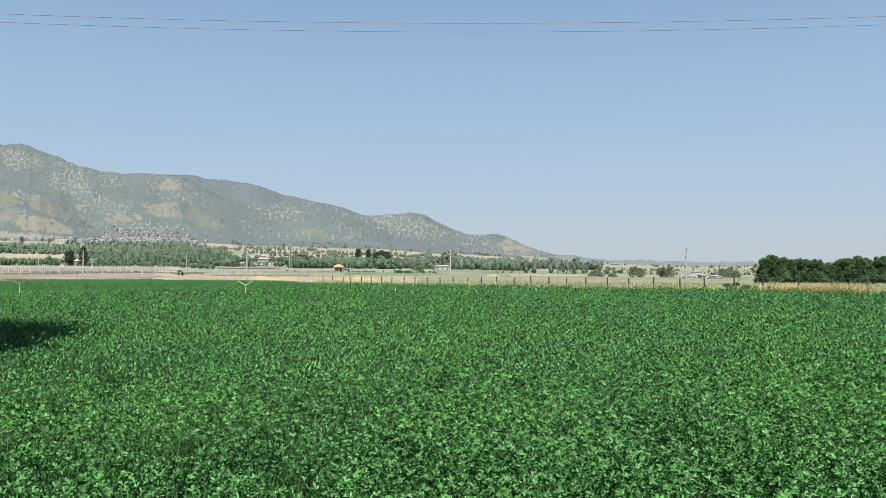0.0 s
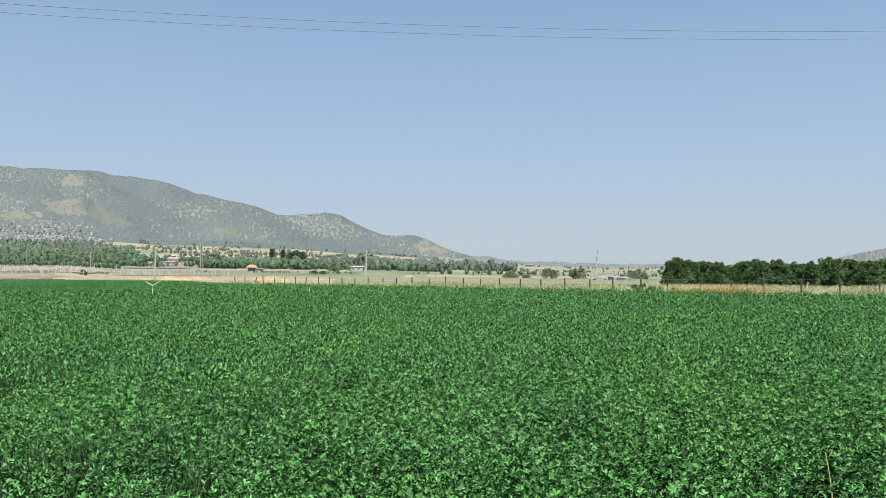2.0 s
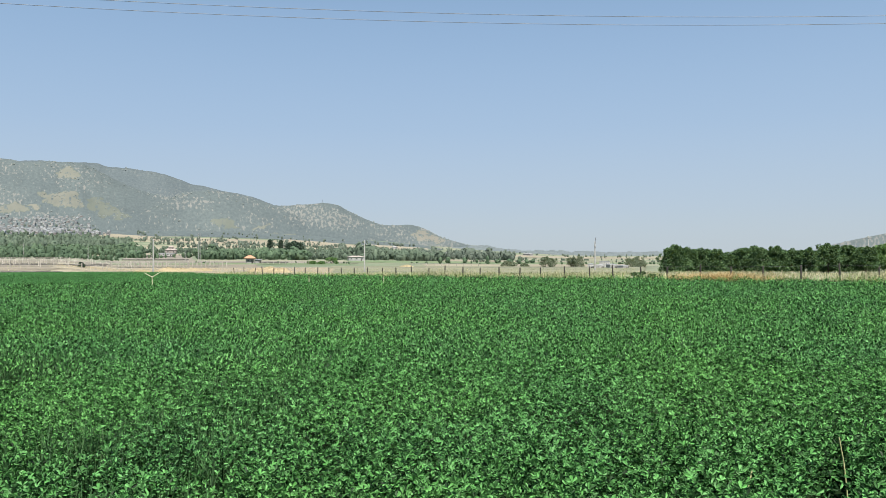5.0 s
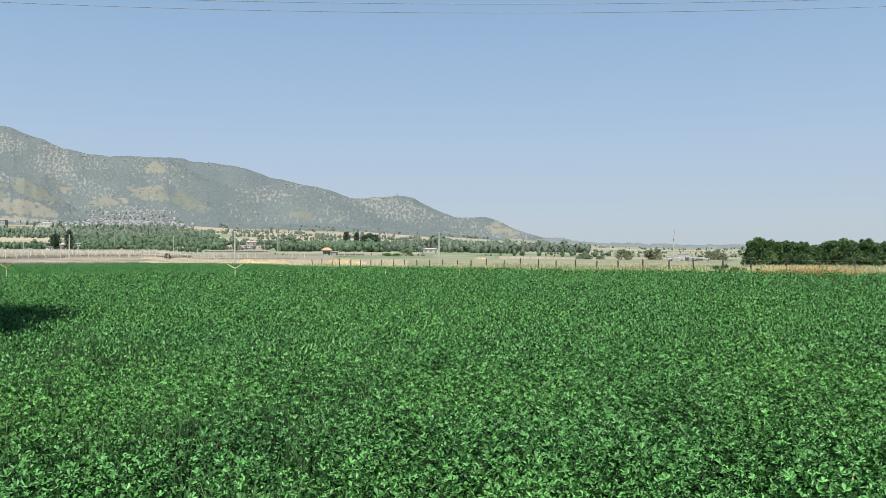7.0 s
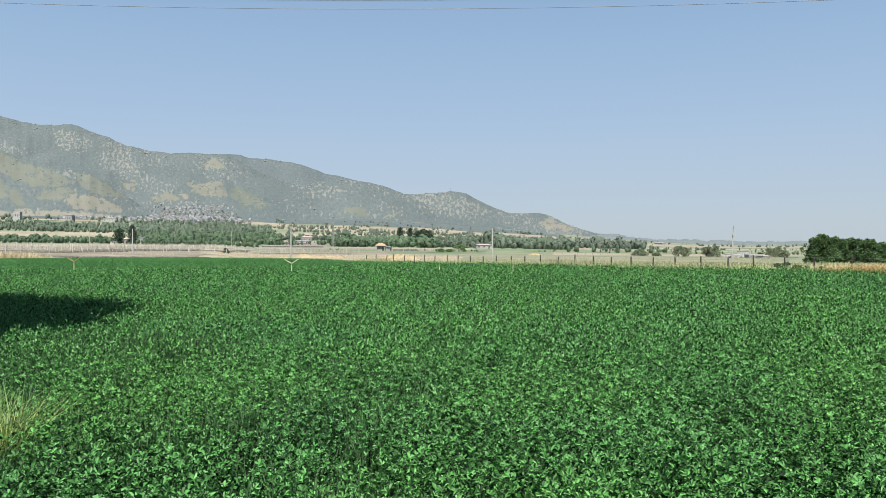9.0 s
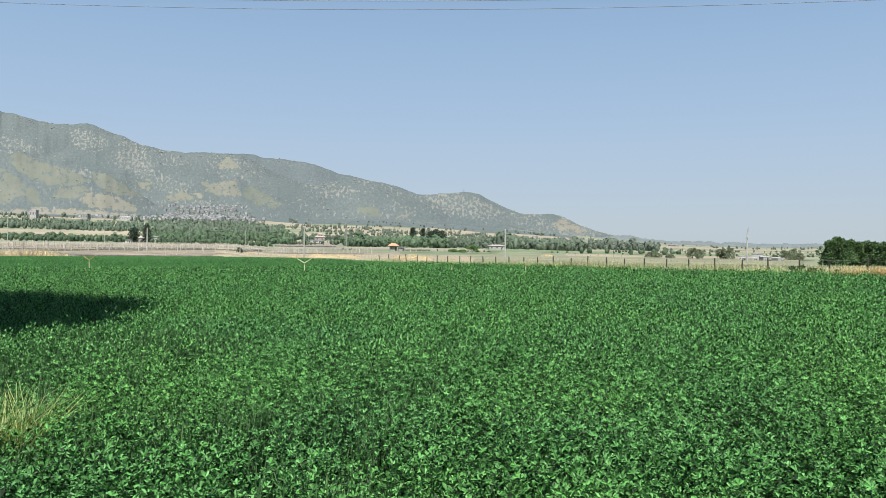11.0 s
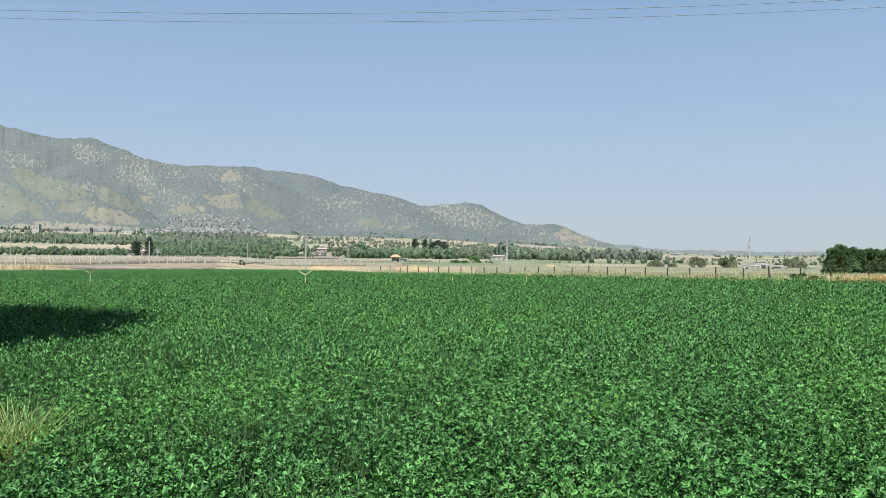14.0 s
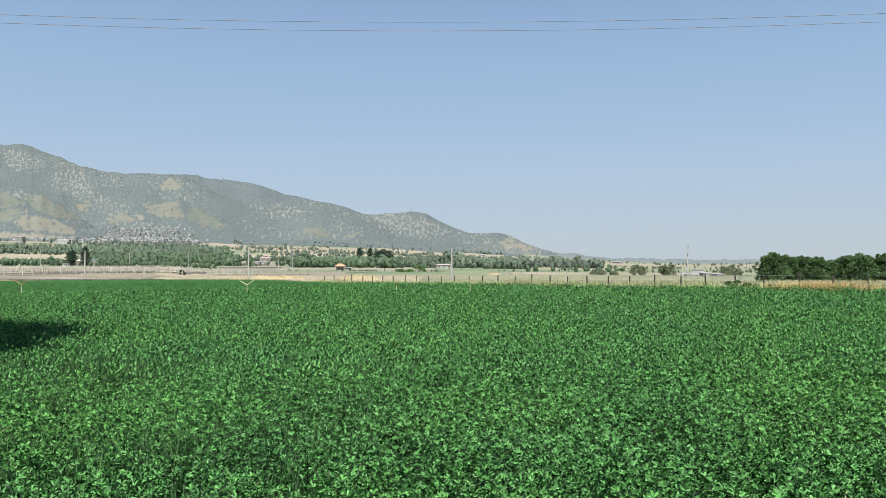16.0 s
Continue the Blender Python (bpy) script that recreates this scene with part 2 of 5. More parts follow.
def plain_material():
    """Valley floor: a patchwork of stubble, meadow and bare strips."""
    m, n, l, p = nodes_of("valley_floor")
    co = n.new("ShaderNodeTexCoord").outputs["Object"]
    mp = n.new("ShaderNodeMapping")
    mp.inputs["Scale"].default_value = (0.006, 0.010, 0.0)
    mp.inputs["Rotation"].default_value = (0, 0, 0.25)
    l.new(co, mp.inputs[0])
    v = n.new("ShaderNodeTexVoronoi")
    v.inputs["Scale"].default_value = 1.0
    l.new(mp.outputs[0], v.inputs["Vector"])
    sep = n.new("ShaderNodeSeparateColor")
    l.new(v.outputs["Color"], sep.inputs[0])
    c = ramp(n, l, sep.outputs[0], [(0.0, (0.085, 0.118, 0.066)), (0.35, (0.115, 0.138, 0.082)), (0.5, (0.190, 0.178, 0.122)), (0.66, (0.235, 0.208, 0.150)), (0.8, (0.120, 0.135, 0.085)), (1.0, (0.080, 0.115, 0.066))])
    g = ramp(n, l, noise_tex(n, l, 0.05, 6, 0.65), [(0.3, (0.75, 0.75, 0.75)), (0.7, (1.2, 1.2, 1.2))])
    l.new(mix(n, l, c, g, 0.9, "MULTIPLY"), p.inputs["Base Color"])
    p.inputs["Roughness"].default_value = 0.95
    return m


def hill_material(name, scrub_dark, scrub_light, stony_dark, stony_light):
    """Hillside: close grey-green oak scrub, clearings of turf or bare earth, and stony ground that shows between thin
    trees; haze is mixed into all their colours.
    """
    m, n, l, p = nodes_of(name)

    def layer(name):
        at = n.new("ShaderNodeAttribute")
        at.attribute_name = name
        return at.outputs["Fac"]

    def math_node(op, a, b, c=None):
        t = n.new("ShaderNodeMath")
        t.operation = op
        for sock, v in zip(t.inputs, (a, b, c)):
            if isinstance(v, (int, float)):
                sock.default_value = v
            elif v is not None:
                l.new(v, sock)
        return t.outputs[0]

    def band(source, lo, hi):
        t = n.new("ShaderNodeMapRange")
        t.inputs[1].default_value, t.inputs[2].default_value = lo, hi
        l.new(source, t.inputs[0])
        return t.outputs[0]

    bare, thin = layer("open_ground"), layer("thin_cover")
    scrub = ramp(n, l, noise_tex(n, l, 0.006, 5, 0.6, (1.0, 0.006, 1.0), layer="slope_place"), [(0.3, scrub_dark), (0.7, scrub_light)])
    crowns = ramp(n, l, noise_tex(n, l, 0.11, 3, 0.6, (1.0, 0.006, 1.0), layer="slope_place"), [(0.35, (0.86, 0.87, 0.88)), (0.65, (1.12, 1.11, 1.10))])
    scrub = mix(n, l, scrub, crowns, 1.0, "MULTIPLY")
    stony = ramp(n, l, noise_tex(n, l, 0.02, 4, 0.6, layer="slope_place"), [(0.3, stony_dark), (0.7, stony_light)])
    specks = noise_tex(n, l, 0.105, 3, 0.6, (1.0, 0.006, 0.58), layer="slope_place")
    shown = band(math_node("MULTIPLY_ADD", thin, 0.135, specks), 0.625, 0.685)
    c = mix(n, l, scrub, stony, shown)
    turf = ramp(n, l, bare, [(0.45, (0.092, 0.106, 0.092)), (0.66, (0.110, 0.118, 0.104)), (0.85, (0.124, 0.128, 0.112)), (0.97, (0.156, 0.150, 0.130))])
    turf = mix(n, l, turf, ramp(n, l, noise_tex(n, l, 0.012, 5, 0.65, (1.0, 0.006, 1.0), layer="slope_place"), [(0.3, (0.86, 0.88, 0.86)), (0.7, (1.12, 1.10, 1.08))]), 1.0, "MULTIPLY")
    tufts = band(noise_tex(n, l, 0.050, 4, 0.65, (1.0, 0.006, 0.8), layer="slope_place"), 0.545, 0.60)
    edge = band(math_node("MULTIPLY_ADD", noise_tex(n, l, 0.09, 3, 0.6, (1.0, 0.006, 1.0), layer="slope_place"), 0.6, bare), 0.58, 0.68)
    c = mix(n, l, c, mix(n, l, turf, scrub, tufts), edge)
    l.new(c, p.inputs["Base Color"])
    p.inputs["Roughness"].default_value = 0.98
    p.inputs["Specular IOR Level"].default_value = 0.05
    return m


M["plain"] = plain_material()
# both slopes carry distance haze in their colours, the back ridge bluer
M["hill"] = hill_material("hazed_hillside", (0.072, 0.0885, 0.0925), (0.086, 0.104, 0.105), (0.122, 0.130, 0.125), (0.160, 0.161, 0.150))
M["hill_back"] = hill_material("hazier_hillside", (0.071, 0.088, 0.096), (0.081, 0.098, 0.104), (0.098, 0.110, 0.113), (0.112, 0.122, 0.121))


# ---------------------------------------------------------------- building helpers
def mesh_from(name, verts, faces, material):
    me = bpy.data.meshes.new(name)
    me.from_pydata([tuple(v) for v in verts], [], [tuple(f) for f in faces])
    me.materials.append(material)
    return me


def quick_mesh(name, verts, quads, material, smooth=False):
    """A mesh of quads or triangles from arrays."""
    me = bpy.data.meshes.new(name)
    k = quads.shape[1]
    me.vertices.add(len(verts))
    me.vertices.foreach_set("co", np.ascontiguousarray(verts, dtype=np.float32).ravel())
    me.loops.add(quads.size)
    me.loops.foreach_set("vertex_index", np.ascontiguousarray(quads, dtype=np.int32).ravel())
    me.polygons.add(len(quads))
    me.polygons.foreach_set("loop_start", np.arange(0, quads.size, k, dtype=np.int32))
    me.polygons.foreach_set("use_smooth", np.full(len(quads), smooth))
    me.update(calc_edges=True)
    me.materials.append(material)
    return me


def thing(name, m, label, category, group="", kind=""):
    ob = new(name)
    ob.matrix_world = m
    ob.empty_display_size = 0.2
    return tagged(ob, label, category, group, kind)


def part(name, bm, material, parent, label=""):
    me = bpy.data.meshes.new(name)
    bm.to_mesh(me)
    bm.free()
    me.materials.append(material)
    ob = new(name, me)
    ob.parent = parent
    return tagged(ob, label)


def share(name, me, parent, m):
    ob = new(name, me)
    ob.parent = parent
    ob.matrix_local = m
    return ob


def put(bm, made, m):
    bmesh.ops.transform(bm, matrix=m, verts=made["verts"])


def add_box(bm, size, m=Matrix(), bevel=0.0):
    made = bmesh.ops.create_cube(bm, size=1.0)
    put(bm, made, m @ Matrix.Diagonal((*size, 1)))
    if bevel:
        edges = list({e for v in made["verts"] for e in v.link_edges})
        bmesh.ops.bevel(bm, geom=edges, offset=bevel, segments=1, affect="EDGES")


def add_rod(bm, r0, r1, length, m=Matrix(), sides=8):
    """A tapered rod that stands on m's origin along its z."""
    made = bmesh.ops.create_cone(bm, cap_ends=True, segments=sides, radius1=r0, radius2=r1, depth=length)
    put(bm, made, m @ Matrix.Translation((0, 0, length / 2)))


def rod_between(bm, a, b, r0, r1, sides=6):
    a, b = Vector(a), Vector(b)
    d = b - a
    add_rod(bm, r0, r1, d.length, Matrix.Translation(a) @ d.to_track_quat("Z", "Y").to_matrix().to_4x4(), sides)


def tube(name, points, radius, material, sides=5):
    """A wire through points, as a mesh."""
    pts = [Vector(p) for p in points]
    verts, faces = [], []
    for i, p in enumerate(pts):
        d = (pts[min(i + 1, len(pts) - 1)] - pts[max(i - 1, 0)]).normalized()
        s = d.cross(Vector((0, 0, 1))).normalized()
        u = s.cross(d)
        for k in range(sides):
            a = 2 * math.pi * k / sides
            verts.append(p + (s * math.cos(a) + u * math.sin(a)) * radius)
    for i in range(len(pts) - 1):
        for k in range(sides):
            k2 = (k + 1) % sides
            faces.append((i * sides + k, i * sides + k2, (i + 1) * sides + k2, (i + 1) * sides + k))
    return mesh_from(name, verts, faces, material)


RNG = np.random.default_rng(7)


def lattice(x, y, seed=0):
    """Smooth noise from 0 to 1 over arrays, one lattice step to a unit."""
    xi, yi = np.floor(x).astype(np.int64), np.floor(y).astype(np.int64)
    fx, fy = x - xi, y - yi
    fx, fy = fx * fx * (3 - 2 * fx), fy * fy * (3 - 2 * fy)

    def h(a, b):
        k = (a * 374761393 + b * 668265263 + seed * 974711) & 0x7FFFFFFF
        k = ((k ^ (k >> 13)) * 1274126177) & 0x7FFFFFFF
        return ((k ^ (k >> 16)) & 0xFFFF) / 65535.0

    return (h(xi, yi) * (1 - fx) + h(xi + 1, yi) * fx) * (1 - fy) + (h(xi, yi + 1) * (1 - fx) + h(xi + 1, yi + 1) * fx) * fy


def fractal(x, y, seed=0, octaves=4):
    total, amp, norm = 0.0, 1.0, 0.0
    for o in range(octaves):
        total, norm = total + amp * lattice(x * 2 ** o, y * 2 ** o, seed + o), norm + amp
        amp *= 0.5
    return total / norm


# ---------------------------------------------------------------- lie of the land
def smooth(a, b, v):
    t = np.clip((v - a) / (b - a), 0, 1)
    return t * t * (3 - 2 * t)


def floor_z(x, y):
    """Height of the valley floor: the field tilts a little, the land beyond dips and then climbs towards the hills on one side."""
    x, y = np.asarray(x, float), np.asarray(y, float)
    r = np.hypot(x, y)
    ahead = smooth(-0.2, 0.35, y / np.maximum(r, 1e-6))
    tilt = 0.014 * np.clip(x, -12, 30) * (1 - smooth(60, 110, r))
    low = np.interp(r, [0, 75, 120, 175, 400, 700, 1000, 2000, 4900], [0, -0.05, -0.75, -1.4, -3.0, -3.2, -2.5, 3.0, 8.0])
    high = np.interp(r, [0, 75, 120, 175, 260, 400, 560, 700, 1000, 1500, 2000, 2600, 4900], [0, -0.05, -0.75, -1.5, -1.6, -1.2, 0.0, 2.0, 10.0, 32.0, 62.0, 90.0, 100.0])
    bank = np.interp(r, [178, 187, 260, 400, 560, 900], [0, 1.25, 1.6, 1.9, 1.6, 0.0]) * (1 - smooth(-0.36, -0.28, x / np.maximum(y, 1.0))) * ahead
    side = (1 - smooth(-0.2, 0.33, x / np.maximum(y, 1.0))) * ahead
    rise = 0.30 * smooth(58, 86, r) * (1 - smooth(94, 122, r)) * (1 - smooth(-0.22, -0.12, x / np.maximum(y, 1.0))) * ahead
    return tilt + low * (1 - side) + high * side + bank + rise


# hill crests: bearing (sideways per metre ahead), how far, rise per metre ahead
MAIN = [(-1.3, 0.19), (-0.660, 0.1757), (-0.621, 0.1667), (-0.586, 0.1562), (-0.567, 0.1554), (-0.536, 0.1569), (-0.513, 0.1502), (-0.483, 0.1384), (-0.462, 0.1295), (-0.430, 0.1222),
        (-0.396, 0.1175), (-0.345, 0.1183), (-0.330, 0.1165), (-0.3134, 0.1082), (-0.2919, 0.0965), (-0.274, 0.0885), (-0.2525, 0.0800), (-0.2168, 0.0735), (-0.16, 0.0680), (-0.120, 0.0660), (-0.103, 0.0660),
        (-0.088, 0.0652), (-0.043, 0.0695), (-0.024, 0.066), (0.011, 0.0485), (0.033, 0.0410), (0.068, 0.0418), (0.083, 0.0375), (0.1075, 0.0255), (0.140, 0.0160), (0.190, 0.0096),
        (0.220, 0.0074), (0.255, 0.0046), (0.296, 0.0022), (0.37, 0.0015), (0.6, 0.0015), (1.3, 0.001)]
BACK = [(-0.60, 0.0), (-0.50, 0.06), (-0.430, 0.112), (-0.396, 0.1195), (-0.3456, 0.1175), (-0.3171, 0.1161), (-0.2885, 0.1104), (-0.2742, 0.1097), (-0.2527, 0.1075), (-0.2241, 0.1004), (-0.2027, 0.0918),
        (-0.1741, 0.0861), (-0.1313, 0.0768), (-0.1027, 0.0665), (-0.07, 0.05), (-0.02, 0.02), (0.02, 0.0)]
SPUR = [(-1.3, 0.10), (-0.72, 0.1205), (-0.655, 0.1235), (-0.630, 0.1225), (-0.60, 0.1125), (-0.56, 0.1035), (-0.537, 0.0985), (-0.51, 0.0925), (-0.482, 0.0765), (-0.455, 0.0605), (-0.437, 0.047), (-0.41, 0.02), (-0.38, 0.0)]
MIDDLE = [(-0.40, 0.0), (-0.33, 0.015), (-0.2735, 0.048), (-0.2525, 0.0604), (-0.2311, 0.0725), (-0.2098, 0.0825), (-0.1813, 0.0835), (-0.1598, 0.0815), (-0.1313, 0.0745), (-0.103, 0.0655), (-0.088, 0.0600), (-0.06, 0.045), (-0.02, 0.03), (0.03, 0.0)]
EAST = [(0.58, 0.0), (0.6256, 0.0142), (0.6583, 0.0211), (0.6913, 0.0274), (0.7312, 0.0352), (0.80, 0.046), (0.9, 0.052), (1.1, 0.055)]


def crest(table, a):
    return np.interp(a, [p[0] for p in table], [p[1] for p in table])


def hill_z(a, y, table, foot, top, seed, rough):
    """Height of a range at bearing a, y metres ahead."""
    s = (y - foot) / (top - foot)
    x = a * y
    rise = crest(table, a)
    gully = (np.abs(fractal(x / 420, y / 900, seed, 4) - 0.5) * 2 - 0.35)
    up = np.clip(s, 0, 1)
    shape = up ** 0.95 + rough * gully * np.clip(up * (1.02 - up) * 4, 0, 1)
    over = np.clip(1 - (s - 1) * 1.2, 0, 1)
    crinkle = 1 + 0.012 * (fractal(a * 90, y * 0 + seed, seed + 9, 3) - 0.5) * 2
    z = np.minimum(shape, 0.99 + 0.01 * up) * over * rise * crinkle * np.minimum(y, top)
    base = floor_z(x, np.full_like(x, foot) if np.isscalar(foot) else foot)
    return np.maximum(z, base * (1 - up)) - 14 * (s < 0.0)


RANGES = {"back": (BACK, 2700.0, 4200.0, 53, 0.16), "main": (MAIN, 1500.0, 3500.0, 3, 0.27), "spur": (SPUR, 1650.0, 2450.0, 17, 0.20), "middle": (MIDDLE, 1650.0, 2950.0, 37, 0.24), "east": (EAST, 1500.0, 2400.0, 29, 0.1)}


def land_z(x, y):
    a = x / np.maximum(y, 1)
    z = floor_z(x, y)
    for t, f, p, sd, rg in RANGES.values():
        z = np.where(y > f, np.maximum(z, hill_z(a, y, t, f, p, sd, rg)), z)
    return z


def spot(u, d):
    """Foot of a thing at bearing u (sideways per metre ahead), d metres ahead."""
    x = u * d
    return Vector((x, d, float(land_z(np.array([x]), np.array([float(d)]))[0])))


def upright(p, turn=0.0, scale=1.0):
    return Matrix.Translation(p) @ Matrix.Rotation(turn, 4, "Z") @ Matrix.Scale(scale, 4)


# ---- ground sheet out to the horizon
def build_ground():
    rings = np.concatenate([[0.3], np.linspace(2, 60, 24), np.geomspace(66, 172, 14), [178, 181, 184, 187, 191], np.geomspace(200, 4900, 56)])
    ang = np.linspace(0, 2 * np.pi, 241)[:-1]
    R, A = np.meshgrid(rings, ang, indexing="ij")
    X, Y = R * np.sin(A), R * np.cos(A)
    Z = floor_z(X, Y)
    v = np.stack([X, Y, Z], -1).reshape(-1, 3)
    nr, na = R.shape
    i, j = np.meshgrid(np.arange(nr - 1), np.arange(na), indexing="ij")
    j2 = (j + 1) % na
    q = np.stack([i * na + j, i * na + j2, (i + 1) * na + j2, (i + 1) * na + j], -1).reshape(-1, 4)
    q = np.concatenate([q, np.array([[0, na // 3, 2 * na // 3, na - 1]])])[:, ::-1]
    ob = new("ground", quick_mesh("ground", v, q, M["plain"], True))
    return tagged(ob, "broad valley floor of dry stubble and meadow strips", "ground", kind="structure")


build_ground()


# clearings on the slopes: from turf (0.5) to bare earth (1), and the corners (bearing, rise per metre)
CLEAR = [
    (0.85, (-0.3825, 0.0825), (-0.3724, 0.0796), (-0.3453, 0.0811), (-0.3361, 0.0825), (-0.3274, 0.0632), (-0.3452, 0.0618), (-0.3666, 0.0668), (-0.3774, 0.0725)),
    (0.55, (-0.3253, 0.0746), (-0.3153, 0.0754), (-0.2953, 0.0654), (-0.2702, 0.0511), (-0.2916, 0.0496), (-0.3130, 0.0525), (-0.3238, 0.0596)),
    (0.85, (-0.4724, 0.0811), (-0.4488, 0.0825), (-0.4501, 0.0682), (-0.4594, 0.0711)),
    (0.84, (-0.3570, 0.1068), (-0.3456, 0.1125), (-0.3298, 0.1004), (-0.3455, 0.0968), (-0.3598, 0.1004)),
]
CLEAR += [
    (0.58, (-0.1790, 0.0468), (-0.1597, 0.0511), (-0.1440, 0.0382), (-0.1704, 0.0375)),
    (0.95, (0.0684, 0.0282), (0.0805, 0.0354), (0.0912, 0.0332), (0.1097, 0.0225), (0.1005, 0.0197), (0.0755, 0.0233)),
    (0.85, (-0.1312, 0.0354), (-0.1069, 0.0447), (-0.1048, 0.0432), (-0.1290, 0.0332)),
    (0.62, (-0.1326, 0.0290), (-0.1026, 0.0325), (-0.0634, 0.0268), (-0.0670, 0.0240), (-0.1240, 0.0247)),
    (0.85, (-0.4289, 0.0636), (-0.4064, 0.0681), (-0.3898, 0.0608), (-0.3988, 0.0564), (-0.4288, 0.0562)),
    (0.92, (-0.3914, 0.0652), (-0.3824, 0.0674), (-0.3749, 0.0631), (-0.3823, 0.0601)),
]
# those of the foothill, parted by hedges of oak
CLEAR += [
    (0.90, (-0.5428, 0.0601), (-0.5314, 0.0683), (-0.4971, 0.0633), (-0.4628, 0.0502), (-0.4665, 0.0421), (-0.5197, 0.0432), (-0.5389, 0.0498)),
    (0.60, (-0.6420, 0.1109), (-0.6282, 0.1199), (-0.6010, 0.1088), (-0.5739, 0.1014), (-0.5508, 0.0941), (-0.5316, 0.0793), (-0.5583, 0.0748), (-0.5814, 0.0762), (-0.6085, 0.0835), (-0.6279, 0.0946)),
    (0.58, (-0.7689, 0.1085), (-0.7059, 0.1041), (-0.6435, 0.0983), (-0.6239, 0.0827), (-0.6029, 0.0672), (-0.5966, 0.0524), (-0.6073, 0.0487), (-0.6230, 0.0627), (-0.6414, 0.0507), (-0.7683, 0.0485)),
]
CLEAR += [
    (0.62, (-0.5828, 0.0681), (-0.5506, 0.0741), (-0.5299, 0.0720), (-0.5505, 0.0571), (-0.5812, 0.0584)),
    (0.60, (-0.5278, 0.0904), (-0.5088, 0.0927), (-0.4820, 0.0758), (-0.4576, 0.0605), (-0.4857, 0.0626), (-0.5085, 0.0684), (-0.5239, 0.0794)),
    (0.95, (-0.7682, 0.0425), (-0.6119, 0.0457), (-0.5734, 0.0466), (-0.5350, 0.0439), (-0.4627, 0.0384), (-0.4588, 0.0326), (-0.6118, 0.0330), (-0.7681, 0.0320)),
]
# stony stretches where the oaks stand apart: the same, with how open they are
THIN = [(-0.532, 0.1355, 0.026, 0.015, 0.95), (-0.468, 0.110, 0.030, 0.026, 1.00), (-0.430, 0.112, 0.032, 0.012, 0.60), (-0.4231, 0.0774, 0.0285, 0.0128, 0.75), (-0.2123, 0.0710, 0.0427, 0.0142, 0.80),
        (-0.0470, 0.0518, 0.0584, 0.0178, 1.00), (-0.1282, 0.0447, 0.0285, 0.0171, 0.55), (-0.3447, 0.0995, 0.0427, 0.0185, 0.65), (0.0954, 0.0233, 0.0299, 0.0142, 1.00),
        (0.0399, 0.0340, 0.0370, 0.0171, 0.65), (-0.2521, 0.1052, 0.0641, 0.0085, 0.50), (-0.5406, 0.0910, 0.0285, 0.0100, 0.90), (-0.4943, 0.0603, 0.0712, 0.0228, 0.50),
        (-0.3803, 0.0482, 0.0712, 0.0178, 0.60), (-0.1453, 0.0767, 0.0499, 0.0114, 0.50), (-0.2165, 0.0432, 0.0641, 0.0142, 0.40), (-0.632, 0.128, 0.036, 0.011, 0.85)]


def inside(corners, a, e):
    """Whether points lie within a ring of corners."""
    odd = np.zeros(a.shape, bool)
    for (a0, e0), (a1, e1) in zip(corners, corners[1:] + corners[:1]):
        cross = (e0 > e) != (e1 > e)
        odd ^= cross & (a < a0 + (a1 - a0) * (e - e0) / (e1 - e0 if e1 != e0 else 1e-9))
    return odd


def open_ground(a, e, seed):
    """Clearings, and how thin the cover is, at bearing a and rise e."""
    bare, thin = np.zeros_like(a), np.zeros_like(a)
    a1, e1 = a + 0.012 * (fractal(a * 130, e * 190, 71, 4) - 0.5), e + 0.009 * (fractal(a * 130, e * 190, 73, 4) - 0.5)
    for k, *corners in CLEAR:
        bare = np.maximum(bare, k * inside(corners, a1, e1))
    for ca, ce, wa, we, k in THIN:
        q = np.sqrt(((a - ca) / wa) ** 2 + ((e - ce + (a - ca) * 0.2) / we) ** 2)
        thin = np.maximum(thin, k * (1 - smooth(0.55, 1.25, q + 0.9 * (fractal(a * 60, e * 130, seed + 1, 4) - 0.5))))
    return bare, np.maximum(thin, 0.14 * smooth(0.5, 0.62, fractal(a * 26 + 3, e * 60, seed + 1, 4)))


def slope_map(me, across, up):
    """Where each point lies along the range and how high, for the pattern of trees and stones."""
    at = me.attributes.new("slope_place", "FLOAT_VECTOR", "POINT")
    at.data.foreach_set("vector", np.stack([across, np.zeros_like(up), up], -1).astype(np.float32).ravel())


def build_range(name, key, a0, a1, label, na, ny, depth):
    t, foot, top, sd, rg = RANGES[key]
    a = np.concatenate([np.linspace(a0, -0.70, na // 12)[:-1], np.linspace(-0.70, a1, na)]) if a0 < -0.72 else np.linspace(a0, a1, na)
    na = len(a)
    y = np.concatenate([np.linspace(foot - 60, top, ny), top + np.linspace(60, depth, 6)])
    A, Y = np.meshgrid(a, y, indexing="xy")
    Z = hill_z(A, Y, t, foot, top, sd, rg)
    v = np.stack([A * Y, Y, Z], -1).reshape(-1, 3)
    i, j = np.meshgrid(np.arange(len(y) - 1), np.arange(na - 1), indexing="ij")
    q = np.stack([i * na + j, i * na + j + 1, (i + 1) * na + j + 1, (i + 1) * na + j], -1).reshape(-1, 4)
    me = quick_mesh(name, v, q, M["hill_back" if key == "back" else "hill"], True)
    at = me.attributes.new("open_ground", "FLOAT", "POINT")
    slope_map(me, A * 0.85 * top, Z)
    bare, thin = open_ground(A, Z / Y, sd)
    if key == "east":
        bare, thin = bare * 0, thin * 0 + 0.9
    at.data.foreach_set("value", bare.astype(np.float32).ravel())
    at = me.attributes.new("thin_cover", "FLOAT", "POINT")
    at.data.foreach_set("value", thin.astype(np.float32).ravel())
    return tagged(new(name, me), label, "mountain", kind="structure")


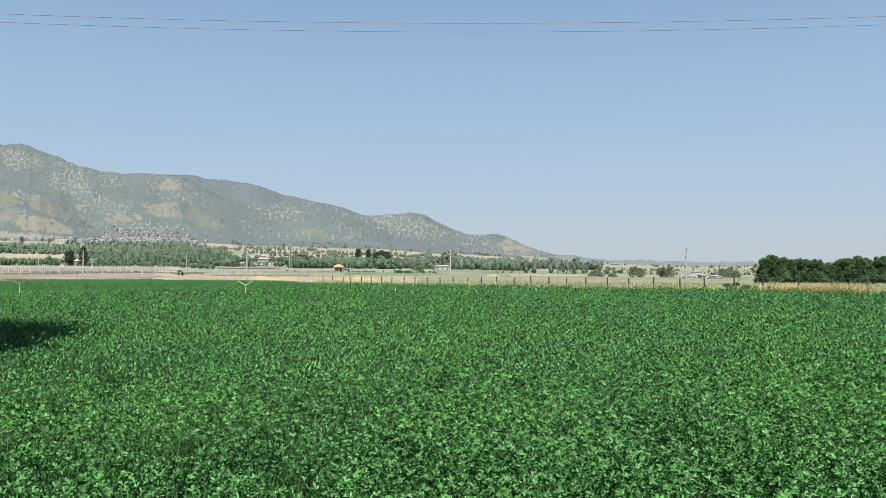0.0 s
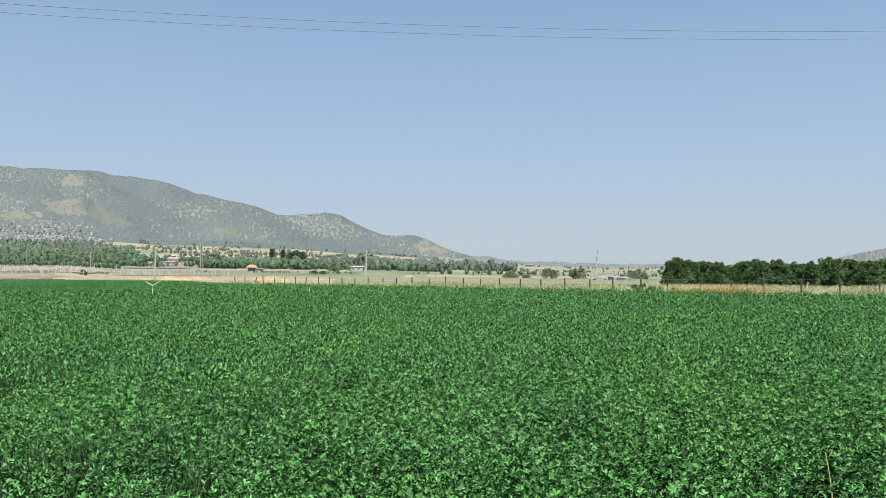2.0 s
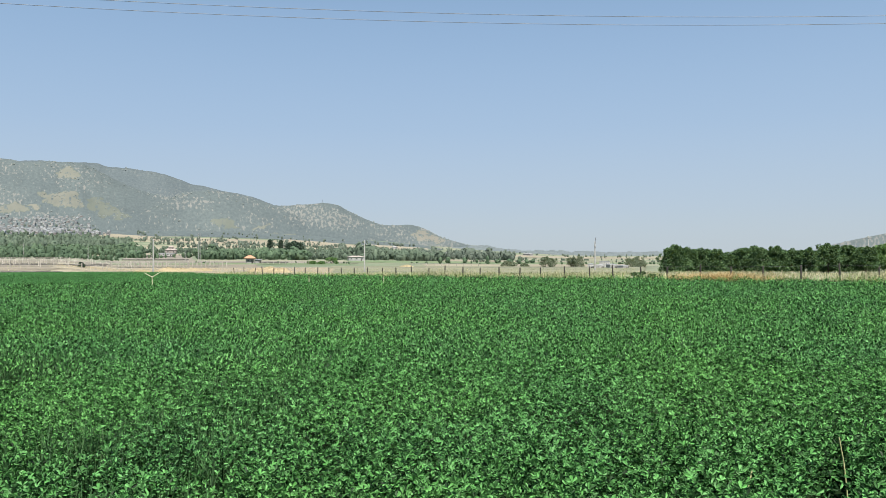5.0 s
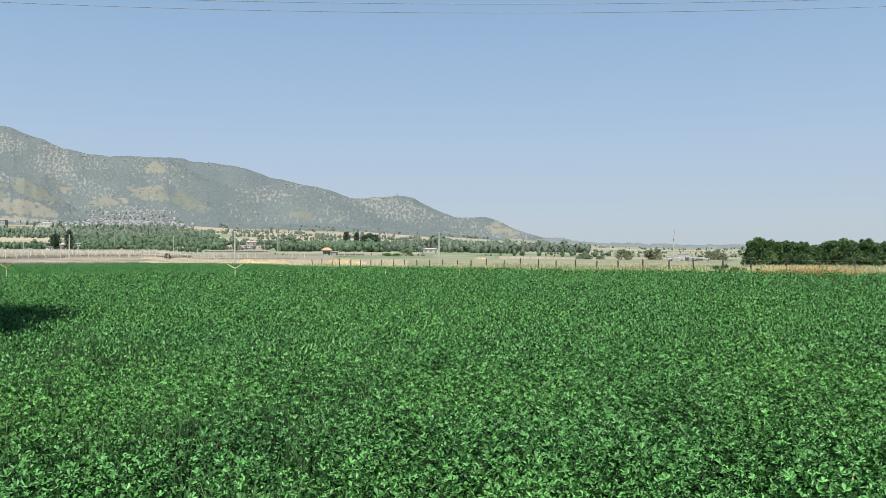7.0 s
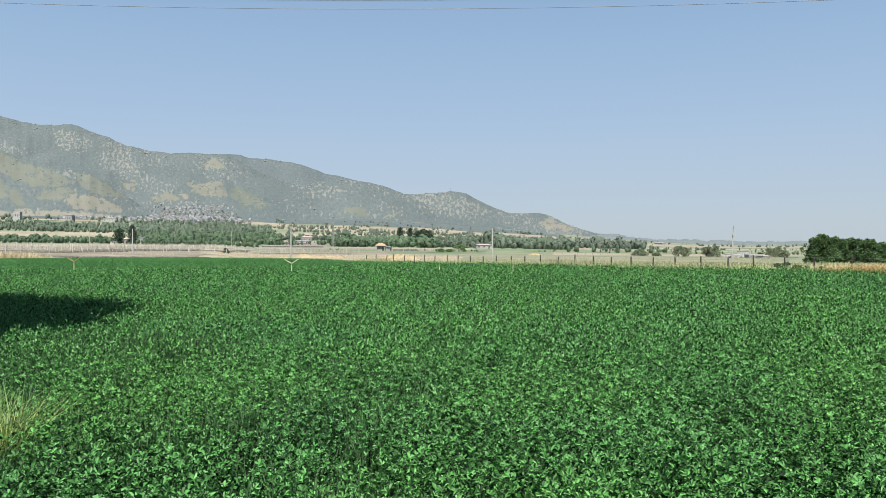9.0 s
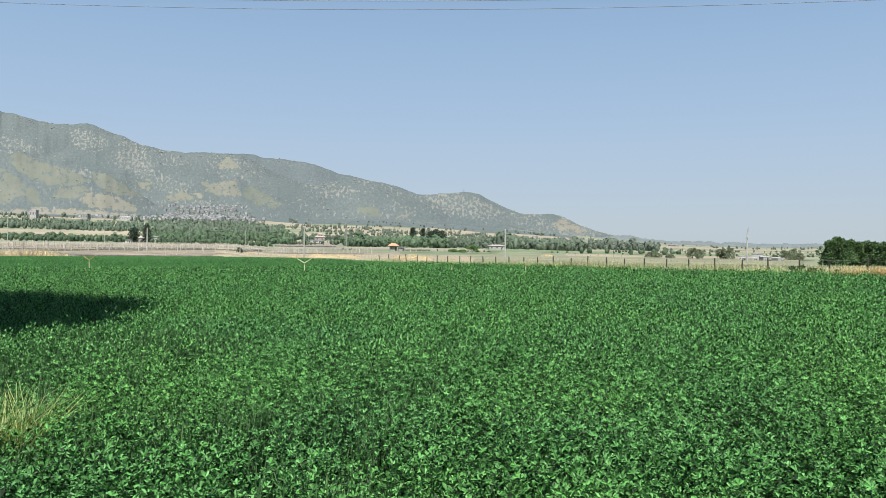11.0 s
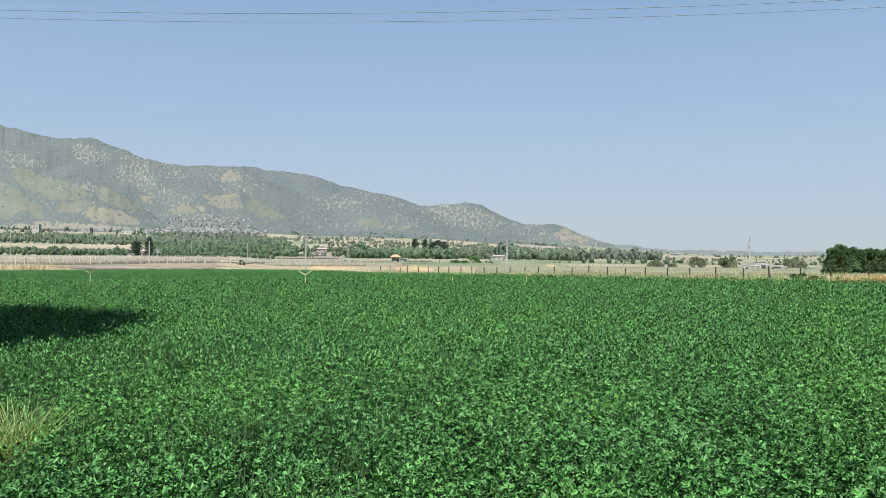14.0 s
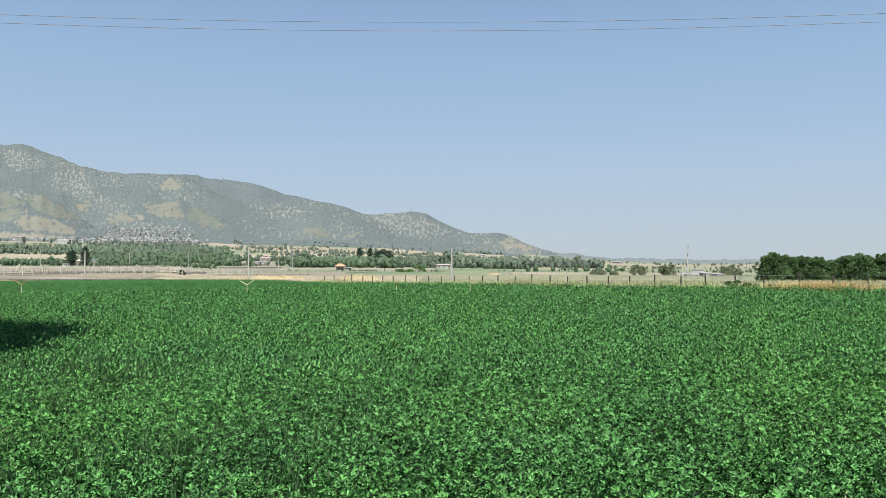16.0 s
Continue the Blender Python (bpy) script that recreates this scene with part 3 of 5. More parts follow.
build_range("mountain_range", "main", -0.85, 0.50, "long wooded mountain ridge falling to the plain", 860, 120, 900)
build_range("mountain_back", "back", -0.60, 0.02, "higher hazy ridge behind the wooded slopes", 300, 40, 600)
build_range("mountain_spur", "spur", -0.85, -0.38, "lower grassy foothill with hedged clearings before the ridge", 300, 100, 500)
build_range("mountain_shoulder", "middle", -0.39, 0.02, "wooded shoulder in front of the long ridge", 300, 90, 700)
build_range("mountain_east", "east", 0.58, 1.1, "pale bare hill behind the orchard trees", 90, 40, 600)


def sheet(name, u0, u1, d0, d1, material, label, lift=0.05, skew=0.0, under_hills=False):
    """A field lying on the valley floor."""
    nu, nd = 60, 30
    f, k = np.meshgrid(np.linspace(0, 1, nu + 1), np.linspace(0, 1, nd + 1))
    d = d0 + (d1 - d0) * k + skew * (f - 0.5) + (lattice(f * 9.0, k * 3.1, 8) - 0.5) * (d1 - d0) * 0.12
    u = u0 + (u1 - u0) * f + (lattice(k * 6.0, f * 2.0, 9) - 0.5) * (u1 - u0) * 0.06
    verts = np.stack([u * d, d, (floor_z(u * d, d) if under_hills else land_z(u * d, d)) + lift], -1).reshape(-1, 3)
    i, j = np.meshgrid(np.arange(nd), np.arange(nu), indexing="ij")
    b = i * (nu + 1) + j
    quads = np.stack([b, b + 1, b + nu + 2, b + nu + 1], -1).reshape(-1, 4)
    me = quick_mesh(name, verts, quads, material, True)
    slope_map(me, u * 0.8 * d0, 0.08 * d)
    return tagged(new(name, me), label, "field", kind="structure")


sheet("stubble_strip", -0.365, -0.005, 100, 300, M["stubble"], "golden stubble strip beyond the green crop", 0.15)
sheet("earth_strip", -0.90, -0.36, 105, 185, M["fallow"], "dry weedy strip round the low wall", 0.15)
sheet("post_plot", -0.32, -0.12, 285, 372, M["fallow"], "dry earth between the rows of posts", 0.16, 20)
sheet("green_strip", -0.30, -0.004, 380, 440, M["young_green"], "thin green strip beside the trellis plot", 0.12)
sheet("track", -0.30, -0.004, 452, 540, M["bare_earth"], "pale dirt track along the orchards", 0.10)
sheet("farmyard", -0.282, -0.200, 575, 800, M["bare_earth"], "trodden pale earth of a farmyard", 0.10, -30)
sheet("trellis_plot", -0.90, -0.30, 192, 420, M["fallow"], "dry earth under the trellis posts", 0.10)
sheet("pasture", -0.03, 0.38, 100, 330, M["meadow"], "grazed grey-green pasture behind the wire fence", 0.22)
sheet("golden_strip", 0.085, 0.37, 345, 470, M["stubble"], "golden harvested strip behind the pasture", 0.15, 40)
sheet("olive_strip", -0.01, 0.40, 500, 640, M["young_green"], "dull green plot in the valley", 0.15, 30)
sheet("pale_strip", 0.05, 0.40, 660, 760, M["stubble"], "pale harvested plot in the valley", 0.2, -40)
sheet("far_strip", 0.18, 0.40, 1150, 1500, M["stubble"], "pale harvested plot far over the plain", 0.3, -60)
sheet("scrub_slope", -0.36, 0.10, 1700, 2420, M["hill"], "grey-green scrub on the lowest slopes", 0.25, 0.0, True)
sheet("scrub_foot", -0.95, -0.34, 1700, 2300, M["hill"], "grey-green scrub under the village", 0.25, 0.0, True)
sheet("harvested_slope", -0.090, 0.006, 1330, 1690, M["stubble"], "tan harvested slope below the hills", 0.4, -120)
sheet("middle_slope", -0.188, -0.098, 1380, 1630, M["stubble"], "tan sloping plot above the orchards", 0.4, 60)
sheet("upper_slope", -0.305, -0.200, 1500, 1700, M["stubble"], "tan sloping plot falling from the village", 0.4, -300)
sheet("foot_slope", 0.012, 0.090, 1480, 1760, M["stubble"], "tan plot at the foot of the wooded hill", 0.4, 60)
sheet("west_slope", -0.95, -0.47, 1600, 1690, M["stubble"], "tan plot at the foot of the hill", 0.4)
sheet("west_meadow", -0.66, -0.472, 880, 1010, M["stubble"], "pale grass plot between the tree belts", 0.3)


# ---------------------------------------------------------------- the crop
# fence line: a point and a step from post to post
FENCE_A, FENCE_STEP = Vector((-9.68, 76.0, 0)), Vector((1.050, -1.400, 0))
CANOPY = 0.47


def field_edge(x):
    """How far ahead the crop ends, at x metres to the side."""
    slope = FENCE_STEP.y / FENCE_STEP.x
    along = FENCE_A.y + (x - FENCE_A.x) * slope - 1.6
    return np.where(x > FENCE_A.x, along, np.interp(x, [-80, -50, -31, -19, FENCE_A.x], [93.0, 91.0, 90.0, 80.5, 74.4]))


def canopy_z(x, y):
    g = floor_z(x, y)
    return g + CANOPY + 0.10 * (fractal(x / 2.2, y / 2.2, 41, 2) - 0.5) + 0.24 * (fractal(x / 0.42, y / 0.42, 43, 2) - 0.5) + 0.19 * (lattice(x / 0.14, y / 0.14, 47) - 0.5)


def sector(count, d0, d1, lo=-0.70, hi=0.76):
    """Random places in the wedge of field between two distances, evenly spread."""
    y = np.sqrt(RNG.uniform(d0 ** 2, d1 ** 2, count))
    x = RNG.uniform(lo, hi, count) * y
    keep = y < field_edge(x)
    return x[keep], y[keep]


def unit(v):
    return v / np.maximum(np.linalg.norm(v, axis=-1, keepdims=True), 1e-9)


def leaf_quads(base, along, normal, length, width, fold=0.25):
    """Simple folded leaves: four corners each."""
    side = unit(np.cross(along, normal))
    L, W = length[:, None], width[:, None]
    mid = base + along * L * 0.55
    lift = normal * W * fold
    v = np.stack([base, mid - side * W / 2 + lift, base + along * L, mid + side * W / 2 + lift], 1)
    q = np.arange(len(base) * 4).reshape(-1, 4)
    return v.reshape(-1, 3), q


def leaf_rounds(base, along, normal, length, width, fold=0.22, droop=0.15):
    """Rounder leaflets, six corners, folded along the midrib."""
    side = unit(np.cross(along, normal))
    L, W = length[:, None], width[:, None]
    lift = normal * W * fold
    near, far, tip = base + along * L * 0.38, base + along * L * 0.78 - normal * L * droop * 0.4, base + along * L - normal * L * droop
    v = np.stack([base, near - side * W * 0.40 + lift, far - side * W * 0.46 + lift, tip, far + side * W * 0.46 + lift, near + side * W * 0.40 + lift], 1)
    n = len(base)
    k = np.arange(n)[:, None] * 6
    q = np.concatenate([k + np.array([[0, 3, 2, 1]]), k + np.array([[0, 5, 4, 3]])])
    return v.reshape(-1, 3), q


def lately_cut(x, y):
    """The strip along the far edge where the crop is young and even."""
    return (x < -8) & (y > np.interp(x / y, [-0.56, -0.345, -0.16], [48, 52, 63]))


def shoots(d0, d1, per_m2, leaves, drop_by=0.26, size=0.05):
    """Leaf bases and leaf-stalk directions on upright shoots."""
    area = 0.5 * 1.46 * (d1 ** 2 - d0 ** 2)
    x, y = sector(int(area * per_m2), d0, d1)
    # thinner in patches, so that dark hollows open between the plants
    keep = ((0.50 * fractal(x / 0.50, y / 0.50, 51, 2) + 0.50 * lattice(x / 0.12, y / 0.12, 53) + RNG.uniform(-0.10, 0.10, len(x)) > 0.40) | lately_cut(x, y)) & (((x - 3.22) / 0.19) ** 2 + ((y - 4.86) / 0.42) ** 2 > 1)
    x, y = x[keep], y[keep]
    n = len(x)
    short = np.where(lately_cut(x, y), 0.12, 1.0)
    level = floor_z(x, y) + CANOPY
    top = level + (canopy_z(x, y) - level + RNG.uniform(-0.15, 0.08, n)) * short
    lean = RNG.normal(0, 0.16, (n, 2))
    k = np.tile(np.arange(leaves), n)
    i = np.repeat(np.arange(n), leaves)
    drop = (k + RNG.uniform(0, 1, len(k))) / leaves * drop_by
    turn = k * 2.4 + np.repeat(RNG.uniform(0, 6.28, n), leaves)
    out = np.stack([np.cos(turn), np.sin(turn), np.zeros_like(turn)], -1)
    stalk = size * (0.25 + 0.85 * np.clip(drop / 0.15, 0.15, 1))
    p = np.stack([x[i] + lean[i, 0] * (0.3 - drop), y[i] + lean[i, 1] * (0.3 - drop), top[i] - drop], -1) + out * stalk[:, None]
    rise = np.clip(1.7 - drop * 5.0, 0.25, 1.7) + RNG.normal(0, 0.45, len(k))
    along = unit(out + np.array([0, 0, 1.0]) * rise[:, None] + RNG.normal(0, 0.25, p.shape))
    return p, along


def trefoils(p, along, size, rounded):
    """Three leaflets on every leaf stalk."""
    up = np.array([0, 0, 1.0]) + RNG.normal(0, 0.35, p.shape)
    normal = unit(up - along * np.sum(up * along, -1, keepdims=True))
    side = np.cross(along, normal)
    vs, qs, off = [], [], 0
    s = RNG.uniform(0.7, 1.25, len(p)) * size
    for ang, k in ((0.0, 1.0), (1.0, 0.92), (-1.0, 0.92)):
        d = along * math.cos(ang) + side * math.sin(ang)
        tilt = unit(normal + RNG.normal(0, 0.25, p.shape))
        v, q = (leaf_rounds if rounded else leaf_quads)(p, unit(d), tilt, s * k, s * k * RNG.uniform(0.36, 0.54, len(p)))
        vs.append(v), qs.append(q + off)
        off += len(v)
    return np.concatenate(vs), np.concatenate(qs)


def build_crop():
    vs, qs, off = [], [], 0

    def take(v, q):
        nonlocal off
        vs.append(v), qs.append(q + off)
        off += len(v)

    take(*trefoils(*shoots(3.6, 6.0, 320, 9), 0.039, True))
    take(*trefoils(*shoots(6.0, 10.2, 225, 8), 0.037, False))
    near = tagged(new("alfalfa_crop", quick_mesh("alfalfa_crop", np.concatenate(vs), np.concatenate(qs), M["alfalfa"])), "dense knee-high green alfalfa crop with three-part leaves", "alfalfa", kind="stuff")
    vs, qs, off, young = [], [], 0, []
    # further off each shoot is a spike of single leaves
    for d0, d1, per, leaves, drop_by, size in ((10.0, 16.0, 240, 9, 0.24, 0.056), (16.0, 26.0, 140, 8, 0.24, 0.070), (26.0, 42.0, 75, 7, 0.24, 0.092), (42.0, 118.0, 32, 5, 0.24, 0.135)):
        p, along = shoots(d0, d1, per, leaves, drop_by, size)
        n = len(p)
        up = np.array([0, 0, 1.0]) + RNG.normal(0, 0.6, p.shape)
        late = lately_cut(p[:, 0], p[:, 1])
        small = np.where(late, 0.62, 1.0) * size
        side = unit(np.cross(along, up)) * (small * RNG.uniform(0.34, 0.52, n))[:, None]
        s = (RNG.uniform(0.7, 1.3, n) * small)[:, None]
        v = np.stack([p + side * 0.55 + along * s * 0.15, p - side * 0.55 + along * s * 0.45, p + along * s + side * 0.2], 1)
        young.append(v[late].reshape(-1, 3))
        v = v[~late].reshape(-1, 3)
        take(v, np.arange(len(v)).reshape(-1, 3))
    # the rest of the field to either side, finer near the standing place
    for n, x0, x1, y1, size in ((70000, -12, 12, 16, 0.085), (70000, -75, 44, 98, 0.16)):
        x, y = RNG.uniform(x0, x1, n), RNG.uniform(2.2, y1, n)
        outer = (x < -0.68 * y) | (x > 0.74 * y) | (y < 3.7)
        keep = (y < field_edge(x)) & outer & ((size < 0.1) | (np.abs(x) > 12) | (y > 16))
        x, y = x[keep], y[keep]
        n = len(x)
        turn = RNG.uniform(0, 6.28, n)
        along = unit(np.stack([np.cos(turn), np.sin(turn), RNG.uniform(0.2, 1.5, n)], -1))
        side = unit(np.cross(along, np.array([0, 0, 1.0]) + RNG.normal(0, 0.6, (n, 3)))) * size * 0.42
        p = np.stack([x, y, canopy_z(x, y) - RNG.exponential(0.06, n) - size * 0.5], -1)
        take(np.stack([p + side, p - side, p + along * size], 1).reshape(-1, 3), np.arange(n * 3).reshape(-1, 3))
    young = np.concatenate(young)
    tagged(new("young_crop", quick_mesh("young_crop", young, np.arange(len(young)).reshape(-1, 3), M["young_alfalfa"])), "smooth strip of short young alfalfa along the field's edge", "alfalfa", kind="stuff")
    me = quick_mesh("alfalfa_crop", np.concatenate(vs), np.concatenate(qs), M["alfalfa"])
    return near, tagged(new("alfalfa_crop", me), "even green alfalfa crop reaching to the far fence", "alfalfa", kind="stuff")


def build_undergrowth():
    """The close-set lower leaves, as one rumpled sheet under the shoots, with the earth below it; coloured near-black
    for the shade there.
    """
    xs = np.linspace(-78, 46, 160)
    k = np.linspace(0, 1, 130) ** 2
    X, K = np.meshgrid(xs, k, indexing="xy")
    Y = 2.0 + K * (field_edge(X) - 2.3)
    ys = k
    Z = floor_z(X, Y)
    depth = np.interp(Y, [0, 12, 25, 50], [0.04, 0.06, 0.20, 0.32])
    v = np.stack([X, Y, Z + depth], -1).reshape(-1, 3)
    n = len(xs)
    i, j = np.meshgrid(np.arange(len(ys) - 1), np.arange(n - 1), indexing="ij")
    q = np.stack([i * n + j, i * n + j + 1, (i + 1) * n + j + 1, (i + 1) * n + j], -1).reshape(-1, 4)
    return tagged(new("shade_bed", quick_mesh("shade_bed", v, q, M["bed"], True)), "soil and low leaves under the crop, their shade put into a near-black colour", "soil", kind="structure")


# the shade beneath the shoots is put into these near-black tones
M["bed"] = two_scale("shade_bed", (0.007, 0.015, 0.006), (0.010, 0.020, 0.008), (0.015, 0.026, 0.011), 1.5, 25, 1.0, 0.6)
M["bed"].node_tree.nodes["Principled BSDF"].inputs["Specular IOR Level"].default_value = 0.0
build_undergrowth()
build_crop()


# ---------------------------------------------------------------- grasses
def blades(x, y, z, height, width, lean, bend=0.5):
    """Grass blades in three steps, each a thin bent strip."""
    n = len(x)
    turn = RNG.uniform(0, 6.28, n)
    d = np.stack([np.cos(turn), np.sin(turn), np.zeros(n)], -1)
    side = np.stack([-d[:, 1], d[:, 0], np.zeros(n)], -1) * width[:, None] / 2
    base = np.stack([x, y, z], -1)
    up = np.array([0, 0, 1.0])
    h, ln = height[:, None], lean[:, None]
    m = base + up * h * 0.55 + d * h * ln * 0.35
    t = base + up * h * (1 - ln * bend * 0.6) + d * h * ln
    v = np.stack([base - side, base + side, m + side * 0.8, m - side * 0.8, t + side * 0.25, t - side * 0.25], 1).reshape(-1, 3)
    k = np.arange(n)[:, None] * 6
    q = np.concatenate([k + np.array([[0, 1, 2, 3]]), k + np.array([[3, 2, 4, 5]])])
    return v, q


def grass(name, x, y, height, width, lean, material, label, sink=0.02):
    z = floor_z(x, y) - sink
    v, q = blades(x, y, z, height, width, lean)
    return tagged(new(name, quick_mesh(name, v, q, material)), label, "grass", kind="stuff")


def fence_grass():
    n = 56000
    s = RNG.uniform(-2.5, 34.5, n)
    off = RNG.uniform(0, 1, n) ** 1.5 * 5.0 - 0.8
    x = FENCE_A.x + s * FENCE_STEP.x + off * 0.8
    y = FENCE_A.y + s * FENCE_STEP.y + off * 0.6
    lush = fractal(s / 2.1, off / 3, 61, 3)
    keep = lush + RNG.uniform(-0.2, 0.2, n) > 0.36
    x, y, s, lush = x[keep], y[keep], s[keep], lush[keep]
    h = (0.50 + 0.75 * (lush - 0.3) + 0.04 * smooth(18, 30, s)) * RNG.uniform(0.6, 1.25, len(x))
    grass("fence_grass", x, y, h, RNG.uniform(0.010, 0.026, len(x)), RNG.uniform(0.1, 0.6, len(x)), M["dry_grass"], "tall bleached dry grass along the wire fence")
    n = 9000
    s = RNG.uniform(-2.5, 34.5, n)
    off = RNG.normal(-0.7, 0.5, n)
    x = FENCE_A.x + s * FENCE_STEP.x + off * 0.8
    y = FENCE_A.y + s * FENCE_STEP.y + off * 0.6
    keep = fractal(s / 1.3, off, 67, 3) > 0.45
    x, y = x[keep], y[keep]
    grass("verge_grass", x, y, RNG.uniform(0.35, 0.85, len(x)), RNG.uniform(0.02, 0.05, len(x)), RNG.uniform(0.1, 0.7, len(x)), M["green_grass"], "greener weeds at the foot of the wire fence")
    # rough grass between the fence and the orchard row
    n = 26000
    s = RNG.uniform(10, 36, n)
    off = RNG.uniform(1.5, 46, n)
    x = FENCE_A.x + s * FENCE_STEP.x + off * 0.8
    y = FENCE_A.y + s * FENCE_STEP.y + off * 0.6
    keep = fractal(x / 5, y / 5, 69, 3) + RNG.uniform(-0.2, 0.2, n) > 0.40
    x, y = x[keep], y[keep]
    grass("orchard_grass", x, y, RNG.uniform(0.15, 0.40, len(x)), RNG.uniform(0.02, 0.05, len(x)), RNG.uniform(0.1, 0.7, len(x)), M["dry_grass"], "rough half-dry grass before the orchard row")
    n = 4500
    s = RNG.normal(26.9, 0.7, n)
    off = RNG.uniform(-1.6, 1.0, n)
    x = FENCE_A.x + s * FENCE_STEP.x + off * 0.8
    y = FENCE_A.y + s * FENCE_STEP.y + off * 0.6
    grass("golden_grass", x, y, RNG.uniform(0.55, 1.0, n), RNG.uniform(0.014, 0.032, n), RNG.uniform(0.3, 0.9, n), M["golden"], "patch of golden dead grass along the fence")
    # far verge of the field towards the stubble
    n = 9000
    x = np.where(RNG.uniform(0, 1, n) < 0.4, RNG.uniform(-70, -50, n), RNG.uniform(-70, FENCE_A.x, n))
    y = field_edge(x) + RNG.normal(2.2, 1.0, n)
    tall = 0.35 + 1.0 * (1 - smooth(-56, -50, x))
    for name, some, material, label in (("far_verge", x > -53, M["dry_grass"], "pale dry grass on the far verge of the field"), ("tall_straw", x <= -53, M["straw"], "stand of tall bleached straw beyond the crop")):
        k = int(some.sum())
        grass(name, x[some], y[some], tall[some] * RNG.uniform(0.5, 1.2, k), RNG.uniform(0.04, 0.09, k), RNG.uniform(0.1, 0.6, k), material, label)


fence_grass()


def plot_grass(name, u0, u1, d0, d1, count, tall, material, label):
    d = np.sqrt(RNG.uniform(d0 ** 2, d1 ** 2, count))
    x = RNG.uniform(u0, u1, count) * d
    keep = fractal(x / 9, d / 14, 83, 3) + RNG.uniform(-0.15, 0.15, count) > 0.42
    x, d = x[keep], d[keep]
    grass(name, x, d, tall * RNG.uniform(0.5, 1.2, len(x)), RNG.uniform(0.03, 0.09, len(x)), RNG.uniform(0.1, 0.9, len(x)), material, label)


plot_grass("stubble_grass", -0.36, -0.03, 142, 260, 15000, 0.42, M["straw"], "golden dry weeds standing on the stubble strip")
plot_grass("pasture_grass", -0.02, 0.36, 85, 240, 16000, 0.42, M["dry_grass"], "bleached tussocks on the pasture")
plot_grass("strip_grass", -0.72, -0.36, 108, 174, 9000, 0.38, M["dry_grass"], "dry weeds on the strip before the low wall")
plot_grass("terrace_grass", -0.74, -0.20, 190, 330, 9000, 0.5, M["dry_grass"], "dry weeds between the trellis rows")


def tuft(name, x0, y0, radius, count, tall, material, label):
    r = radius * np.sqrt(RNG.uniform(0, 1, count))
    a = RNG.uniform(0, 6.28, count)
    x, y = x0 + r * np.cos(a), y0 + r * np.sin(a)
    grass(name, x, y, tall * RNG.uniform(0.45, 1.1, count), RNG.uniform(0.005, 0.011, count), RNG.uniform(0.15, 0.95, count), material, label)


def grass_in_crop():
    """Dark wild grass that has come up through the crop."""
    n = 52000
    x, y = RNG.uniform(-7.5, -0.6, n), RNG.uniform(3.9, 13.5, n)
    keep = fractal(x / 1.1, y / 1.1, 57, 3) + 0.42 * smooth(-0.5, 3.0, -x - 0.25 * y) + RNG.uniform(-0.15, 0.15, n) > 0.67
    x, y = x[keep], y[keep]
    n = len(x)
    grass("wild_grass", x, y, RNG.uniform(0.38, 0.62, n), RNG.uniform(0.006, 0.014, n), RNG.uniform(0.05, 0.7, n), M["field_grass"], "dark green wild grass grown up through the crop")


grass_in_crop()
tuft("grass_tuft", -4.12, 5.80, 0.48, 1100, 0.84, M["green_grass"], "pale green wild grass tuft growing in the crop")
tuft("dry_tuft", -3.88, 5.35, 0.36, 170, 0.62, M["dry_grass"], "straw-coloured dry grass tuft in the crop")


def stalk(x, y, height, lean, label):
    g = float(floor_z(x, y))
    pts = [(x + lean * k * k * height, y, g + height * k * 0.98) for k in (0, 0.35, 0.7, 1.0)]
    ob = new("dry_stalk", tube("dry_stalk", pts, 0.0045, M["stalk"], 5))
    return tagged(ob, label, "stalk", "dry stalks")


stalk(3.30, 5.10, 0.57, -0.11, "single bleached dry stalk standing in the crop")
stalk(2.48, 4.95, 0.42, 0.14, "short bent dry stalk in the crop")


# ---------------------------------------------------------------- fence
def build_fence():
    f = thing("wire_fence", Matrix.Translation(FENCE_A + Vector((0, 0, float(floor_z(FENCE_A.x, FENCE_A.y))))), "dark weathered post and wire fence edging the field", "fence")
    inv = f.matrix_world.inverted()
    kinds = []
    for k in range(4):
        bm = bmesh.new()
        add_rod(bm, 0.055 - 0.006 * k, 0.040, 1.42, Matrix.Translation((0, 0, -0.2)), 7)
        add_rod(bm, 0.040, 0.012, 0.035, Matrix.Translation((0, 0, 1.22)), 7)
        me = bpy.data.meshes.new("post")
        bm.to_mesh(me)
        bm.free()
        me.materials.append(M["post_wood"])
        kinds.append(me)
    rnd = random.Random(4)
    tops = []
    for i in range(-2, 35):
        p = FENCE_A + FENCE_STEP * (i + rnd.uniform(-0.06, 0.06))
        p.z = float(floor_z(p.x, p.y))
        tilt = rnd.uniform(-2.5, 2.5) if i > 1 else (-7, 5, 12, -4)[i + 2]
        m = Matrix.Translation(p) @ pose(0, 0, 0, rnd.uniform(-2, 2), tilt, rnd.uniform(0, 90)) @ Matrix.Diagonal((1, 1, rnd.uniform(0.84, 0.98), 1))
        share("post", kinds[i % 4], f, inv @ m)
        tops.append(p)
    for k, h in enumerate((0.45, 0.78, 1.08)):
        pts = [inv @ (p + Vector((0.03, -0.045, h + rnd.uniform(-0.02, 0.02)))) for p in tops]
        w = new("wire", tube("wire", pts, 0.004, M["wire"], 4))
        w.parent = f


build_fence()


